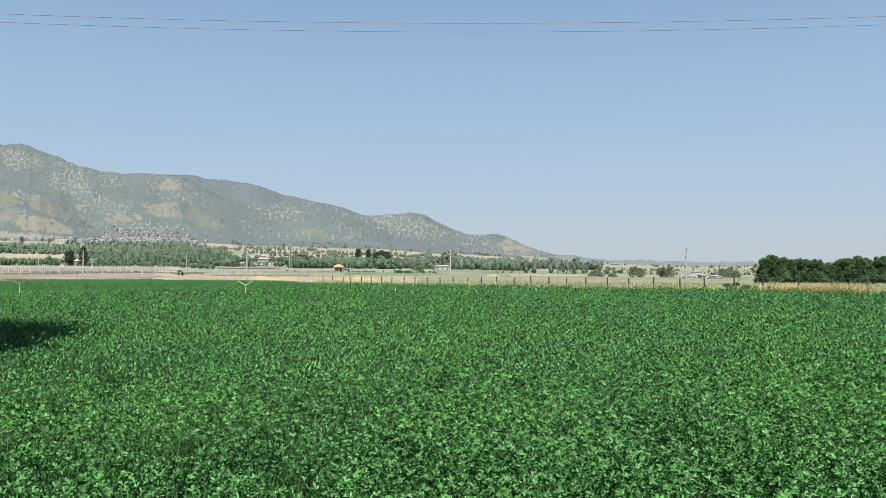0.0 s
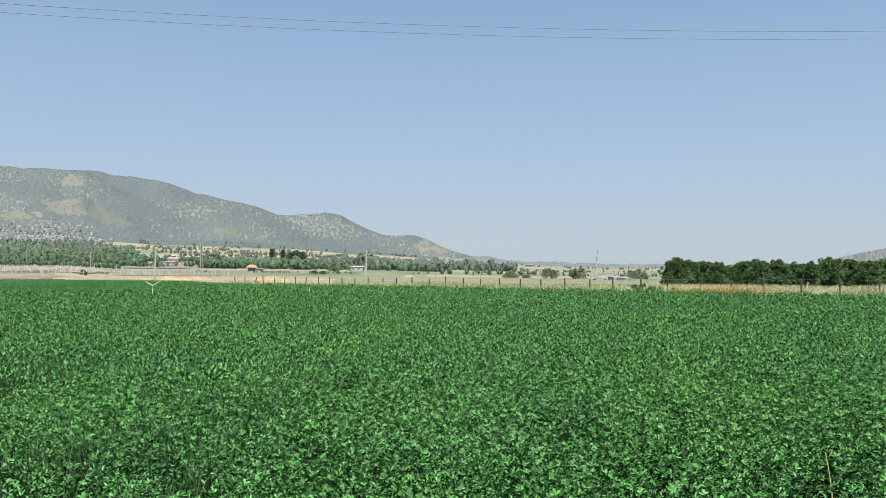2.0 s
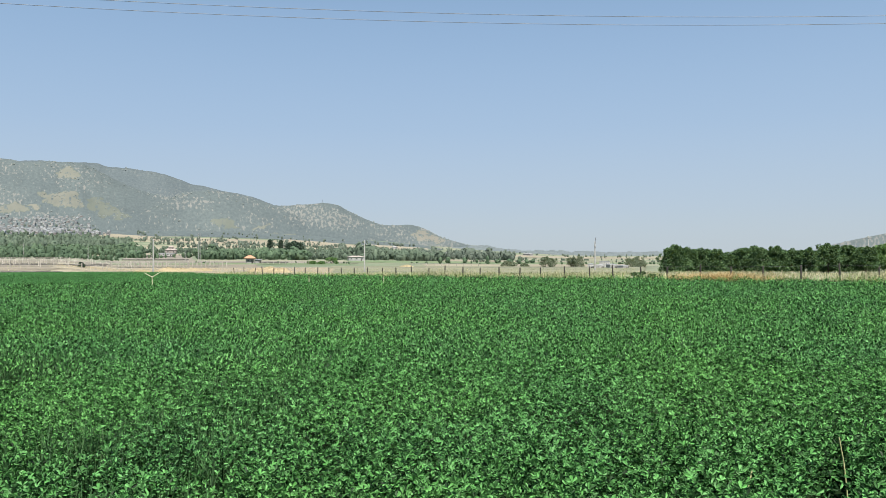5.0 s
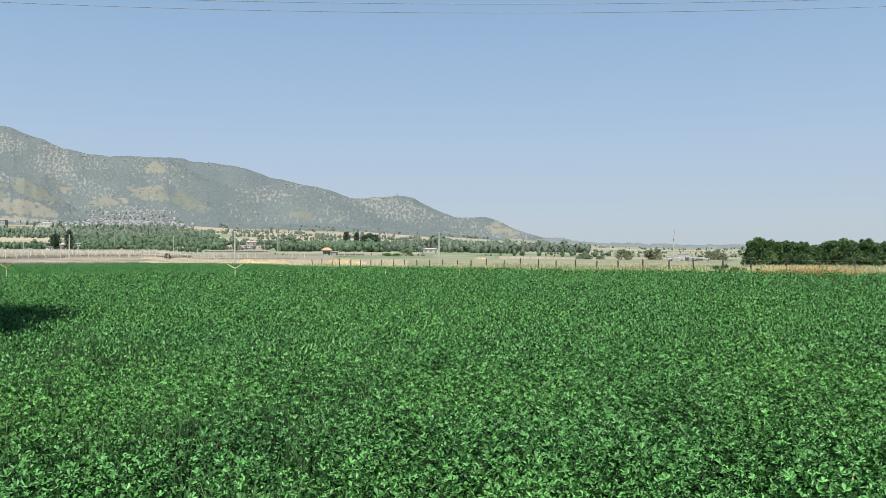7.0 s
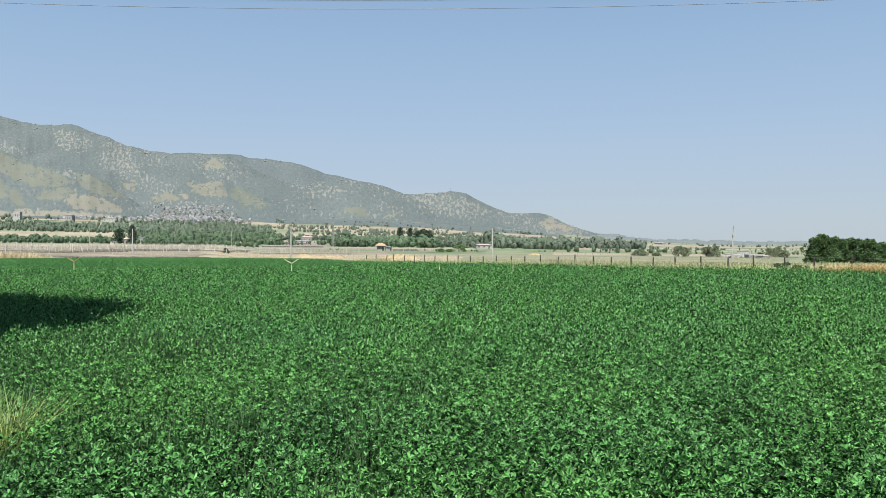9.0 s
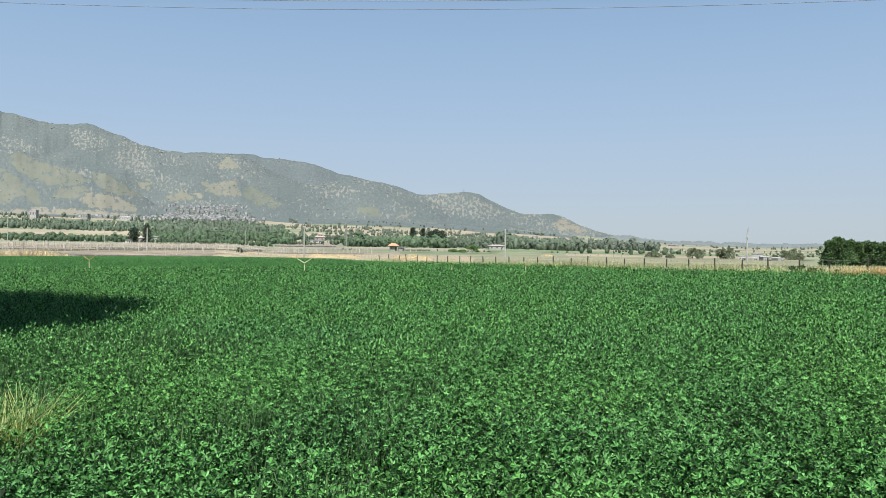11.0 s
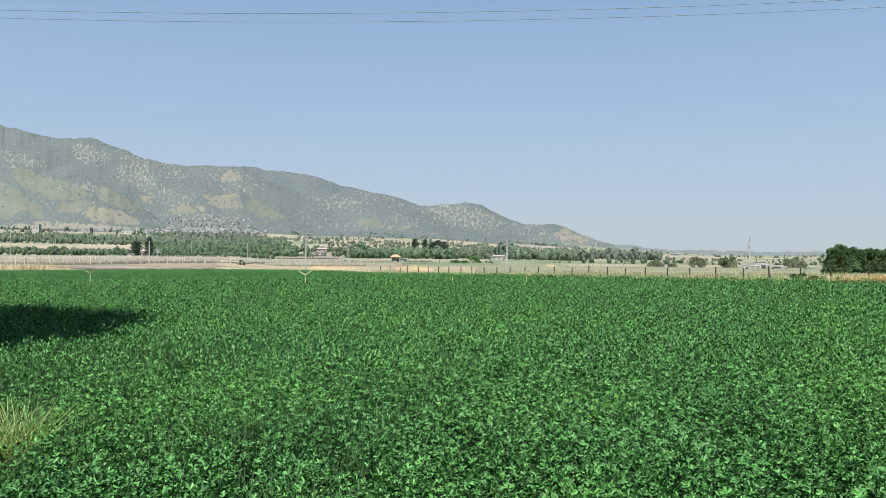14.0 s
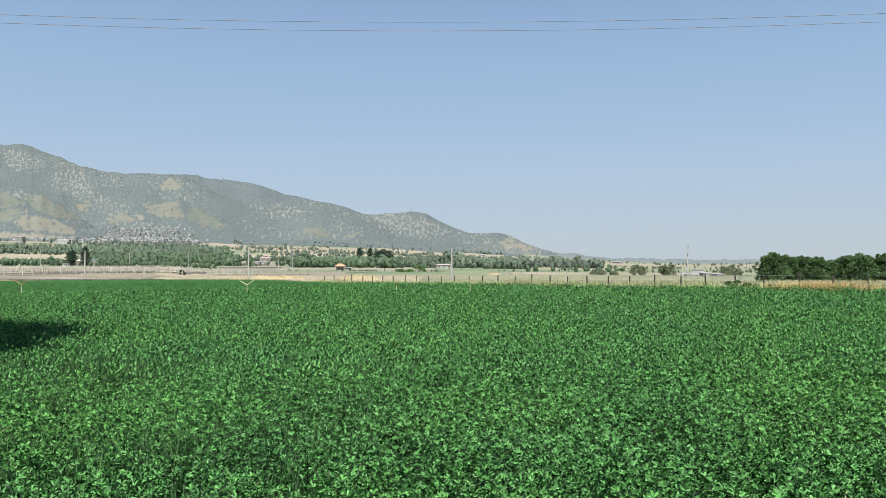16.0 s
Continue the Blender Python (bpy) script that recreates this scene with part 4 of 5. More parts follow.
# ---------------------------------------------------------------- sprinklers
def sprinkler(u, d, top, arms):
    p = spot(u, d)
    p.z = float(floor_z(p.x, p.y))
    t = thing("sprinkler", upright(p, 0.4 * u), "yellowed riser pipe with a brass sprinkler head in the crop", "sprinkler", "field sprinklers")
    h = top - p.z
    bm = bmesh.new()
    add_rod(bm, 0.026, 0.022, h - 0.16)
    add_rod(bm, 0.038, 0.038, 0.06, Matrix.Translation((0, 0, 0.02)))
    part("riser", bm, M["yellow_pipe"], t)
    bm = bmesh.new()
    add_rod(bm, 0.034, 0.030, 0.07, Matrix.Translation((0, 0, h - 0.17)))
    rod_between(bm, (0, 0, h - 0.10), (0, 0, h), 0.022, 0.018)
    part("nozzle", bm, M["brass"], t, "brass sprinkler body")
    if arms:
        bm = bmesh.new()
        rod_between(bm, (0, 0, h - 0.06), (0.46, 0, h + 0.22), 0.026, 0.016)
        rod_between(bm, (0, 0, h - 0.06), (-0.46, 0, h + 0.19), 0.026, 0.016)
        part("arm", bm, M["rusty_arm"] if u < -0.4 else M["yellow_pipe"], t, "forked sprinkler arm, rusty" if u < -0.4 else "forked sprinkler arm")


for u, d, top, arms in ((-0.5335, 46, 0.90, True), (-0.2486, 47, 0.82, True), (-0.0598, 46, 0.80, False), (0.0328, 46, 0.86, False), (0.1692, 46.5, 0.90, False), (0.2151, 47, 0.86, False)):
    sprinkler(u, d, top, arms)


# ---------------------------------------------------------------- poles and lines
def tree_of_pole(p, height, kind):
    """A tapering concrete line pole; kind: plain, cross, lamp or gate."""
    t = thing("utility_pole", upright(p), {"plain": "slim pale concrete utility pole", "cross": "concrete utility pole with a steel crossarm",
              "lamp": "tall pale pole with a steel top bracket", "gate": "pair of pale line poles joined by a crossarm"}[kind], "utility pole", "line poles")
    for x in ((0.0, 1.1) if kind == "gate" else (0.0,)):
        bm = bmesh.new()
        add_rod(bm, 0.19, 0.11, height + 0.6, Matrix.Translation((x, 0, -0.6)), 8)
        add_rod(bm, 0.12, 0.05, 0.08, Matrix.Translation((x, 0, height)), 8)
        part("shaft", bm, M["concrete"], t)
    if kind in ("cross", "gate"):
        bm = bmesh.new()
        add_box(bm, (2.4, 0.10, 0.12), Matrix.Translation((0.5 if kind == "gate" else 0, -0.14, height - 0.6)), 0.01)
        arm = part("crossarm", bm, M["wire"], t, "steel crossarm")
        for x in (-0.9, 0.0, 0.9):
            bm = bmesh.new()
            add_rod(bm, 0.05, 0.03, 0.22, Matrix.Translation((x + (0.5 if kind == "gate" else 0), -0.14, height - 0.55)), 7)
            part("insulator", bm, M["white_wall"], arm, "white porcelain insulator")
    if kind == "lamp":
        bm = bmesh.new()
        rod_between(bm, (0.10, 0, height - 0.5), (0.13, 0, height + 0.75), 0.05, 0.045)
        rod_between(bm, (-0.05, 0, height + 0.35), (0.36, 0, height + 0.35), 0.03, 0.03)
        rod_between(bm, (0.13, 0, height + 0.7), (0.28, 0, height + 0.95), 0.04, 0.03)
        part("bracket", bm, M["wire"], t, "steel top bracket")
        bm = bmesh.new()
        add_box(bm, (0.24, 0.2, 0.4), Matrix.Translation((0.0, -0.2, height - 1.0)), 0.03)
        part("box", bm, M["grey_wall"], t, "grey switch box")


F = 1404.0


def px(x):
    return (x - 784.0) / F


for x, d, top, kind in ((437, 176, 5.9, "plain"), (797, 176, 5.6, "plain"), (1214, 170, 5.2, "lamp"), (147, 186, 5.6, "plain"), (226, 560, 12.5, "plain"), (330, 540, 11.4, "plain"),
                        (260, 1100, 28.0, "plain"), (512, 500, 17.0, "gate"), (490, 500, 6.2, "plain"), (657, 1000, 25.5, "plain"), (68, 560, 13.5, "plain"), (-117, 450, 16.6, "plain"),
                        (-30, 1000, 32.0, "plain"), (1745, 190, 6.9, "cross")):
    p = spot(px(x), d)
    tree_of_pole(p, top - p.z, kind)


def line_pole(x, y, top):
    p = Vector((x, y, float(floor_z(x, y))))
    t = thing("line_pole", upright(p), "brown wooden line pole carrying the two overhead cables", "utility pole", "cable poles")
    bm = bmesh.new()
    add_rod(bm, 0.15, 0.10, top - p.z + 0.9, Matrix.Translation((0, 0, -0.5)), 10)
    part("shaft", bm, M["bark"], t)
    bm = bmesh.new()
    add_box(bm, (0.10, 1.6, 0.10), Matrix.Translation((0, 0, top - p.z + 0.02)), 0.01)
    part("crossarm", bm, M["wire"], t, "steel crossarm")


def cables():
    span, x0 = 31.0, 0.9
    for name, y, low in (("overhead_cable", 20.6, 8.22), ("overhead_cable", 21.4, 8.23)):
        pts = []
        for k in range(49):
            x = x0 - span + 2 * span * k / 48
            pts.append((x, y, low + 0.0016 * (x - x0) ** 2))
        ob = new(name, tube(name, pts, 0.0068, M["cable"], 6))
        tagged(ob, "thin sagging overhead cable across the sky", "cable", "overhead cables")
    for x in (x0 - span, x0 + span):
        line_pole(x, 21.0, 8.22 + 0.0016 * span ** 2)


cables()


# ---------------------------------------------------------------- trees
def clump_leaves(centres, radii, per, size, rnd, flat=0.8):
    """Leaf sprays scattered through clumps, turned outwards."""
    vs, qs, off = [], [], 0
    for c, r in zip(centres, radii):
        d = unit(rnd.normal(0, 1, (per, 3)))
        p = c + d * (r * rnd.uniform(0.55, 1.05, (per, 1))) * np.array([1, 1, flat])
        along = unit(d + rnd.normal(0, 0.7, (per, 3)))
        nrm = unit(np.cross(along, rnd.normal(0, 1, (per, 3))) + d * 0.6)
        s = rnd.uniform(0.6, 1.3, per) * size
        v, q = leaf_quads(p, along, nrm, s, s * rnd.uniform(0.5, 0.8, per), 0.1)
        vs.append(v), qs.append(q + off)
        off += len(v)
    return np.concatenate(vs), np.concatenate(qs)


def build_tree(name, p, height, spread, material, label, category="tree", group="", clumps=34, per=90, leaf=0.24, trunk=0.16, low=0.25, seed=1, lean=0.0):
    """A trunk that forks into limbs, and a ragged crown of leaf clumps with gaps."""
    rnd = np.random.default_rng(seed)
    t = thing(name, upright(p), label, category, group)
    bm = bmesh.new()
    fork = height * rnd.uniform(0.22, 0.3)
    rod_between(bm, (0, 0, -0.2), (lean * 0.3, 0, fork), trunk, trunk * 0.75, 8)
    limbs = []
    for k in range(6):
        a = k * 1.05 + rnd.uniform(-0.3, 0.3)
        e = Vector((lean + math.cos(a) * spread * rnd.uniform(0.4, 0.7), math.sin(a) * spread * rnd.uniform(0.4, 0.7), height * rnd.uniform(0.55, 0.85)))
        rod_between(bm, (lean * 0.3, 0, fork - 0.05), e, trunk * 0.5, trunk * 0.15, 6)
        limbs.append(e)
    part("trunk", bm, M["bark"], t)
    cs, rs = [], []
    for k in range(clumps):
        a, zz = rnd.uniform(0, 6.28), rnd.uniform(0, 1) ** 0.85
        wide = spread * (math.sin(math.pi * min(1.0, 0.20 + zz * 0.74)) ** 0.6)
        rr = wide * math.sqrt(rnd.uniform(0.05, 1.0)) * rnd.uniform(0.75, 1.08)
        cs.append(np.array([lean * zz + math.cos(a) * rr, math.sin(a) * rr, height * (low + (0.97 - low) * zz)]))
        rs.append(spread * rnd.uniform(0.15, 0.32))
    for k in range(clumps // 4):
        a, rr = rnd.uniform(0, 6.28), spread * rnd.uniform(0.1, 0.8)
        cs.append(np.array([lean + math.cos(a) * rr, math.sin(a) * rr, height * rnd.uniform(0.92, 1.10) * (1 - 0.14 * (rr / spread) ** 2)]))
        rs.append(spread * rnd.uniform(0.07, 0.17))
    v, q = clump_leaves(cs, rs, per, leaf, rnd)
    ob = new("crown", quick_mesh("crown", v, q, material))
    ob.parent = t
    return t


# orchard row behind the fence: bearing, top height above the eye line, spread
row = ((1364, 3.15, 2.3), (1390, 2.75, 1.9), (1417, 2.75, 2.0), (1445, 2.55, 1.7), (1472, 1.75, 1.5), (1494, 2.95, 1.8), (1525, 3.0, 1.9), (1560, 2.95, 2.0), (1592, 2.6, 1.9),
       (1624, 2.65, 2.0), (1664, 3.4, 2.4), (1700, 3.3, 2.2), (1738, 3.0, 2.2), (1786, 3.3, 2.5), (1836, 2.9, 2.3))
for k, (x, top, wide) in enumerate(row):
    d = 118 + (k % 3) * 3.0
    p = spot(px(x), d)
    build_tree("orchard_tree", p, (top - p.z) * 0.955, wide, M["light_leaf"] if k in (13,) else M["walnut"], "bushy dark green orchard tree with foliage to the ground" if k != 13 else "lighter green orchard tree with a rounded crown",
               "tree", "orchard row", 64, 96, 0.29, 0.13, 0.04, 100 + k)
# a second, lower row closes the gaps behind
for k in range(9):
    p = spot(px(1400 + k * 52), 131 + (k % 2) * 4)
    build_tree("orchard_tree", p, 3.0 + 0.35 * (k % 3), 2.3, M["walnut"], "dark green orchard tree in the back row", "tree", "orchard row", 36, 70, 0.30, 0.13, 0.05, 140 + k)

# shrubs on the valley floor
for k, (x, d, top, wide) in enumerate(((1122, 300, 1.3, 2.7), (1135, 305, 0.8, 2.2), (1170, 310, 1.1, 2.3), (1184, 308, 1.6, 2.2), (1280, 300, 0.7, 3.4), (1293, 306, 1.3, 3.2), (1302, 302, -0.2, 2.2),
                                       (1052, 330, -0.4, 2.6), (1062, 334, -0.9, 2.0), (1083, 330, -1.2, 1.6), (740, 420, 1.4, 4.0), (705, 410, -0.2, 2.4), (722, 405, -0.4, 2.0))):
    p = spot(px(x), d)
    build_tree("shrub", p, top - p.z, wide, M["grey_leaf"] if x > 1000 else M["light_leaf"], "grey-green round shrub on the dry plain", "shrub", "valley shrubs", 22, 60, 0.42, 0.12, 0.12, 200 + k)
# weeds in the fence line
for k, i in enumerate((23.9, 24.5, 25.3)):
    q = FENCE_A + FENCE_STEP * i
    p = Vector((q.x - 0.1, q.y - 0.5, float(floor_z(q.x, q.y))))
    build_tree("fence_weed", p, 0.72 - 0.10 * k, 0.60, M["walnut"], "low dark green weed bush against the fence", "shrub", "fence weeds", 14, 50, 0.10, 0.03, 0.1, 230 + k)
p = spot(px(320), 210)
build_tree("shrub", p, 1.3, 0.8, M["cypress"], "small dark bush at the trellis plot", "shrub", "valley shrubs", 14, 50, 0.3, 0.08, 0.1, 240)


def cypress(x, d, top, wide, seed, label, round_top):
    p = spot(px(x), d)
    rnd = np.random.default_rng(seed)
    h = top - p.z
    t = thing("cypress", upright(p), label, "tree", "dark columnar trees")
    bm = bmesh.new()
    add_rod(bm, 0.25, 0.06, h * 0.85, Matrix.Translation((0, 0, -0.2)), 7)
    part("trunk", bm, M["bark"], t)
    cs, rs = [], []
    for k in range(30):
        z = (k + 0.5) / 30
        prof = math.sin(math.pi * min(1, 0.12 + z * (0.83 if round_top else 0.88))) ** (0.6 if round_top else 0.8)
        a = k * 2.4
        cs.append(np.array([math.cos(a) * wide * prof * 0.55, math.sin(a) * wide * prof * 0.55, h * (0.06 + 0.90 * z)]))
        rs.append(wide * (0.25 + 0.40 * prof))
    v, q = clump_leaves(cs, rs, 60, wide * 0.28, rnd, 1.2)
    ob = new("crown", quick_mesh("crown", v, q, M["cypress"]))
    ob.parent = t


cypress(123, 600, 13.3, 3.8, 301, "dark rounded conifer beside a farm plot", True)
cypress(147, 602, 16.8, 3.4, 302, "dark upright conifer beside a farm plot", False)
cypress(634, 1000, 24.2, 4.2, 303, "dark narrow poplar above the orchards", False)
cypress(652, 1010, 24.0, 3.6, 304, "dark narrow poplar above the orchards", False)
for k, (x, top) in enumerate(((666, 15.0), (675, 17.2), (684, 16.0))):
    cypress(x, 800 + 6 * k, top, 4.6, 310 + k, "dark broad conifer in a clump above the orchards", True)


# the shade tree beside the field, whose crown darkens a patch of crop
p = Vector((-12.7, 11.2, 0))
p.z = float(floor_z(p.x, p.y))
build_tree("shade_tree", p, 15.6, 4.7, M["walnut"], "tall broad leafy tree standing beside the crop", "tree", "", 230, 100, 0.84, 0.34, 0.42, 77, -2.3)


# ---------------------------------------------------------------- distant woods
def blob_trees(name, xs, ys, zs, heights, widths, material, label, per=16, seed=5, piece=0.5, dome=False):
    """Many far trees in one mesh: each a tapered heap of leaf sprays about a stem."""
    rnd = np.random.default_rng(seed)
    n = len(xs)
    base = np.repeat(np.stack([xs, ys, zs], -1), per, 0)
    h, w = np.repeat(heights, per), np.repeat(widths, per)
    d = unit(rnd.normal(0, 1, (n * per, 3)))
    if dome:
        d[:, 2] = np.abs(d[:, 2])
        d[:, 1] = -np.abs(d[:, 1])
        d = unit(d * 0.8 + np.array([0, -0.8, 0.6]))
    zz = np.clip(0.52 + d[:, 2] * 0.44, 0.06, 0.98)
    c = base + np.stack([d[:, 0] * w * 0.5 * rnd.uniform(0.6, 1.05, n * per), d[:, 1] * w * 0.5 * rnd.uniform(0.6, 1.05, n * per), h * zz], -1)
    along = unit(np.cross(d, rnd.normal(0, 1, d.shape)))
    s = w * rnd.uniform(0.75, 1.25, n * per) * piece
    v, q = leaf_quads(c - along * (s * 0.5)[:, None], along, d, s, s * rnd.uniform(0.7, 1.0, n * per), -0.25)
    if not dome:
        # the body of each crown: a lumpy closed dome, with the sprays standing out of it
        spokes, levels = 6, np.array([(0.05, 0.70), (0.42, 1.0), (0.76, 0.72), (0.95, 0.18)])
        fan = np.arange(spokes) / spokes * 2 * np.pi
        spin = rnd.uniform(0, 6.28, n)[:, None, None]
        r = widths[:, None, None] * 0.37 * levels[None, :, 1, None] * rnd.uniform(0.72, 1.12, (n, 4, spokes))
        up = heights[:, None, None] * np.clip(levels[None, :, 0, None] + rnd.uniform(-0.06, 0.05, (n, 4, spokes)), 0.0, 1.0)
        body = np.stack([xs[:, None, None] + r * np.cos(fan + spin), ys[:, None, None] + r * np.sin(fan + spin), zs[:, None, None] + up], -1).reshape(-1, 3)
        i, j = np.meshgrid(np.arange(3), np.arange(spokes), indexing="ij")
        j2 = (j + 1) % spokes
        ring = np.stack([i * spokes + j, i * spokes + j2, (i + 1) * spokes + j2, (i + 1) * spokes + j], -1).reshape(-1, 4)
        cap = np.array([(18, 19, 20, 21), (18, 21, 22, 23)])
        bq = (np.arange(n)[:, None, None] * 4 * spokes + np.concatenate([ring, cap])[None]).reshape(-1, 4) + len(v)
        v, q = np.concatenate([v, body]), np.concatenate([q, bq])
    return tagged(new(name, quick_mesh(name, v, q, material, not dome)), label, "woods", kind="stuff")


def belt(name, x0, x1, d0, d1, count, tall, material, label, seed, gaps=0.36, per=34):
    rnd = np.random.default_rng(seed)
    y = rnd.uniform(d0, d1, count)
    u = rnd.uniform(px(x0), px(x1), count)
    x = u * y
    keep = fractal(u * 22, y / (0.25 * (d1 - d0) + 30), seed, 3) + rnd.uniform(-0.1, 0.1, count) > gaps
    x, y = x[keep], y[keep]
    h = tall * rnd.uniform(0.4, 1.25, len(x)) * (0.7 + 0.6 * fractal(x / 60, y / 60, seed + 3, 2)) * np.where(rnd.uniform(0, 1, len(x)) < 0.05, 1.5, 1.0)
    return blob_trees(name, x, y, land_z(x, y) - 0.2, h, h * rnd.uniform(0.55, 1.3, len(x)), material, label, 32 if d0 < 1000 else 12, seed, 0.27)


belt("orchard_belt", 507, 700, 600, 770, 440, 6.5, M["wood_belt"], "green orchard belt across the valley", 401, 0.30, 40)
belt("orchard_belt", -260, 108, 600, 740, 420, 5.2, M["wood_belt"], "low green orchard before the village", 402, 0.30, 36)
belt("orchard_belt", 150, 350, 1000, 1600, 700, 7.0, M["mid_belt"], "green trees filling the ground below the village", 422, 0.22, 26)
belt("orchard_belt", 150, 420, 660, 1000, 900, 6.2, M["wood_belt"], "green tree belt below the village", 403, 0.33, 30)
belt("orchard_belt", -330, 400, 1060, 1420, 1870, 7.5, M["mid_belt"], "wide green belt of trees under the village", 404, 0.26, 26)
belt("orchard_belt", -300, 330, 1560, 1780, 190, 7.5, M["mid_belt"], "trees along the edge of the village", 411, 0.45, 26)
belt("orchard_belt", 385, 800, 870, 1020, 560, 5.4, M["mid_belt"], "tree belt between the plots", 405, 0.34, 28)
belt("orchard_belt", 430, 800, 1120, 1300, 480, 4.8, M["hazed_bush"], "groves of trees among the tan slopes", 412, 0.53, 26)
belt("village_trees", 165, 350, 1690, 2300, 190, 5.5, M["hazed_bush"], "garden trees between the village houses", 423, 0.30, 22)
belt("slope_scrub", 400, 960, 1640, 2000, 110, 6.0, M["hazed_bush"], "bushes and low trees along the tan slopes", 415, 0.46, 18)
belt("slope_scrub", 500, 800, 1340, 1640, 110, 5.5, M["hazed_bush"], "clumps of bushes on the tan slopes", 417, 0.50, 18)
belt("slope_scrub", 330, 560, 1420, 1600, 260, 5.0, M["hazed_bush"], "rows of bushes along the edge of the tan plots", 424, 0.52, 18)
belt("slope_scrub", 560, 900, 1240, 1420, 300, 4.8, M["hazed_bush"], "thicket below the tan plots", 425, 0.50, 18)
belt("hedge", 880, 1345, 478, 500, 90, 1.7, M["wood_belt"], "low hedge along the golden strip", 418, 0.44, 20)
belt("hedge", 900, 1345, 640, 668, 70, 2.2, M["hazed_bush"], "low hedge between the valley plots", 419, 0.42, 20)
belt("hedge", 930, 1345, 860, 930, 60, 3.4, M["hazed_bush"], "bushes between the far plots", 420, 0.44, 20)
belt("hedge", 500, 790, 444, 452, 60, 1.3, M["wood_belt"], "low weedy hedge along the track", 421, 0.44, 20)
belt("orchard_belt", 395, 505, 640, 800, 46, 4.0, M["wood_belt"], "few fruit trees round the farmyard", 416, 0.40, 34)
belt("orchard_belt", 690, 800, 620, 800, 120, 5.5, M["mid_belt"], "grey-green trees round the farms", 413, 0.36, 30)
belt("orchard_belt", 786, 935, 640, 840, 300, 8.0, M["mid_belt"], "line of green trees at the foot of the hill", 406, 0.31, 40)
belt("orchard_belt", 890, 1065, 760, 1150, 330, 7.5, M["hazed_bush"], "hazy trees round the farms on the plain", 414, 0.33, 26)
belt("orchard_belt", 960, 1345, 1250, 1900, 150, 5.0, M["hazed_bush"], "hazy trees dotted over the plain", 407, 0.46, 18)
belt("orchard_belt", 150, 380, 520, 640, 150, 3.6, M["wood_belt"], "low rows of young fruit trees", 409, 0.40, 30)
belt("orchard_belt", 900, 1100, 460, 600, 24, 3.2, M["wood_belt"], "scattered low trees on the pasture", 410, 0.45, 40)


def far_woods(u0, u1, d0, d1):
    """A far wood seen across the plain: one rumpled roof of crowns, higher towards the hills."""
    nu, nd = 700, 14
    f, k = np.meshgrid(np.linspace(0, 1, nu), np.linspace(0, 1, nd))
    d, u = d0 + (d1 - d0) * k, u0 + (u1 - u0) * f
    x = u * d
    crowns = fractal(x / 16, d / 40, 601, 3)
    groves = fractal(x / 130, d / 300, 607, 3)
    high = np.interp(u, [0.10, 0.14, 0.207, 0.25, 0.30, 0.36, 0.45], [16, 15, 14, 14, 13, 11, 10]) * (0.45 + 0.55 * smooth(0.35, 0.6, groves)) + 14 * (crowns - 0.5)
    high = high * smooth(0.12, 0.16, u)
    z = floor_z(x, d) + np.where(k <= 0, -4, np.maximum(high, 2.0) * (0.55 + 0.45 * smooth(0.0, 0.5, k)))
    i, j = np.meshgrid(np.arange(nd - 1), np.arange(nu - 1), indexing="ij")
    b = i * nu + j
    q = np.stack([b, b + 1, b + nu + 1, b + nu], -1).reshape(-1, 4)
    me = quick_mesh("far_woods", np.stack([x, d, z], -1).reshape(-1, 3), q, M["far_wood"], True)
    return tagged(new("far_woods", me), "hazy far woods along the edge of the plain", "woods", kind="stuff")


# grey-blue crowns: the haze before the far wood is in their colour
M["far_wood"] = two_scale("hazed_wood_crowns", (0.080, 0.098, 0.104), (0.090, 0.109, 0.114), (0.101, 0.121, 0.124), 0.02, 0.09, 0.95, 0)
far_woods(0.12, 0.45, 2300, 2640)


def hill_woods(name, key, count, a0, a1, tall, label, seed):
    t, foot, top, sd, rg = RANGES[key]
    rnd = np.random.default_rng(seed)
    a = rnd.uniform(a0, a1, count)
    s = rnd.uniform(0.02, 1.02, count)
    y = foot + (top - foot) * s
    z = hill_z(a, y, t, foot, top, sd, rg)
    e = z / y
    bare, thin = open_ground(a, e, sd)
    dense = np.where(bare > 0.3, 0.10 if key == "spur" else 0.04, 0.02 * smooth(0.15, 0.6, thin))
    keep = (rnd.uniform(0, 1, count) < np.where(s > 0.96, 0.10, dense)) & (z > floor_z(a * y, y) + 0.5) & (crest(t, a) > 0.012)
    a, y, z = a[keep], y[keep], z[keep]
    h = tall * rnd.uniform(0.6, 1.3, len(a)) * (y / 3000) ** 0.5
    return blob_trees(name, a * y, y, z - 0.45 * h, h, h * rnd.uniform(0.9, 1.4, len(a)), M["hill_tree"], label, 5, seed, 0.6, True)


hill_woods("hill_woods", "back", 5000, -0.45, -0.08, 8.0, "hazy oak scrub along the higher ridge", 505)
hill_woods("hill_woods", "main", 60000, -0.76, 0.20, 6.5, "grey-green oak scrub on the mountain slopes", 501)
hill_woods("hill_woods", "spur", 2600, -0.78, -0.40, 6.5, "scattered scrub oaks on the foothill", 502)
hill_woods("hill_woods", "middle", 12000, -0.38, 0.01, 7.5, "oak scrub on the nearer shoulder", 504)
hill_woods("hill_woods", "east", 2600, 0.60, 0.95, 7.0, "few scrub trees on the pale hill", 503)


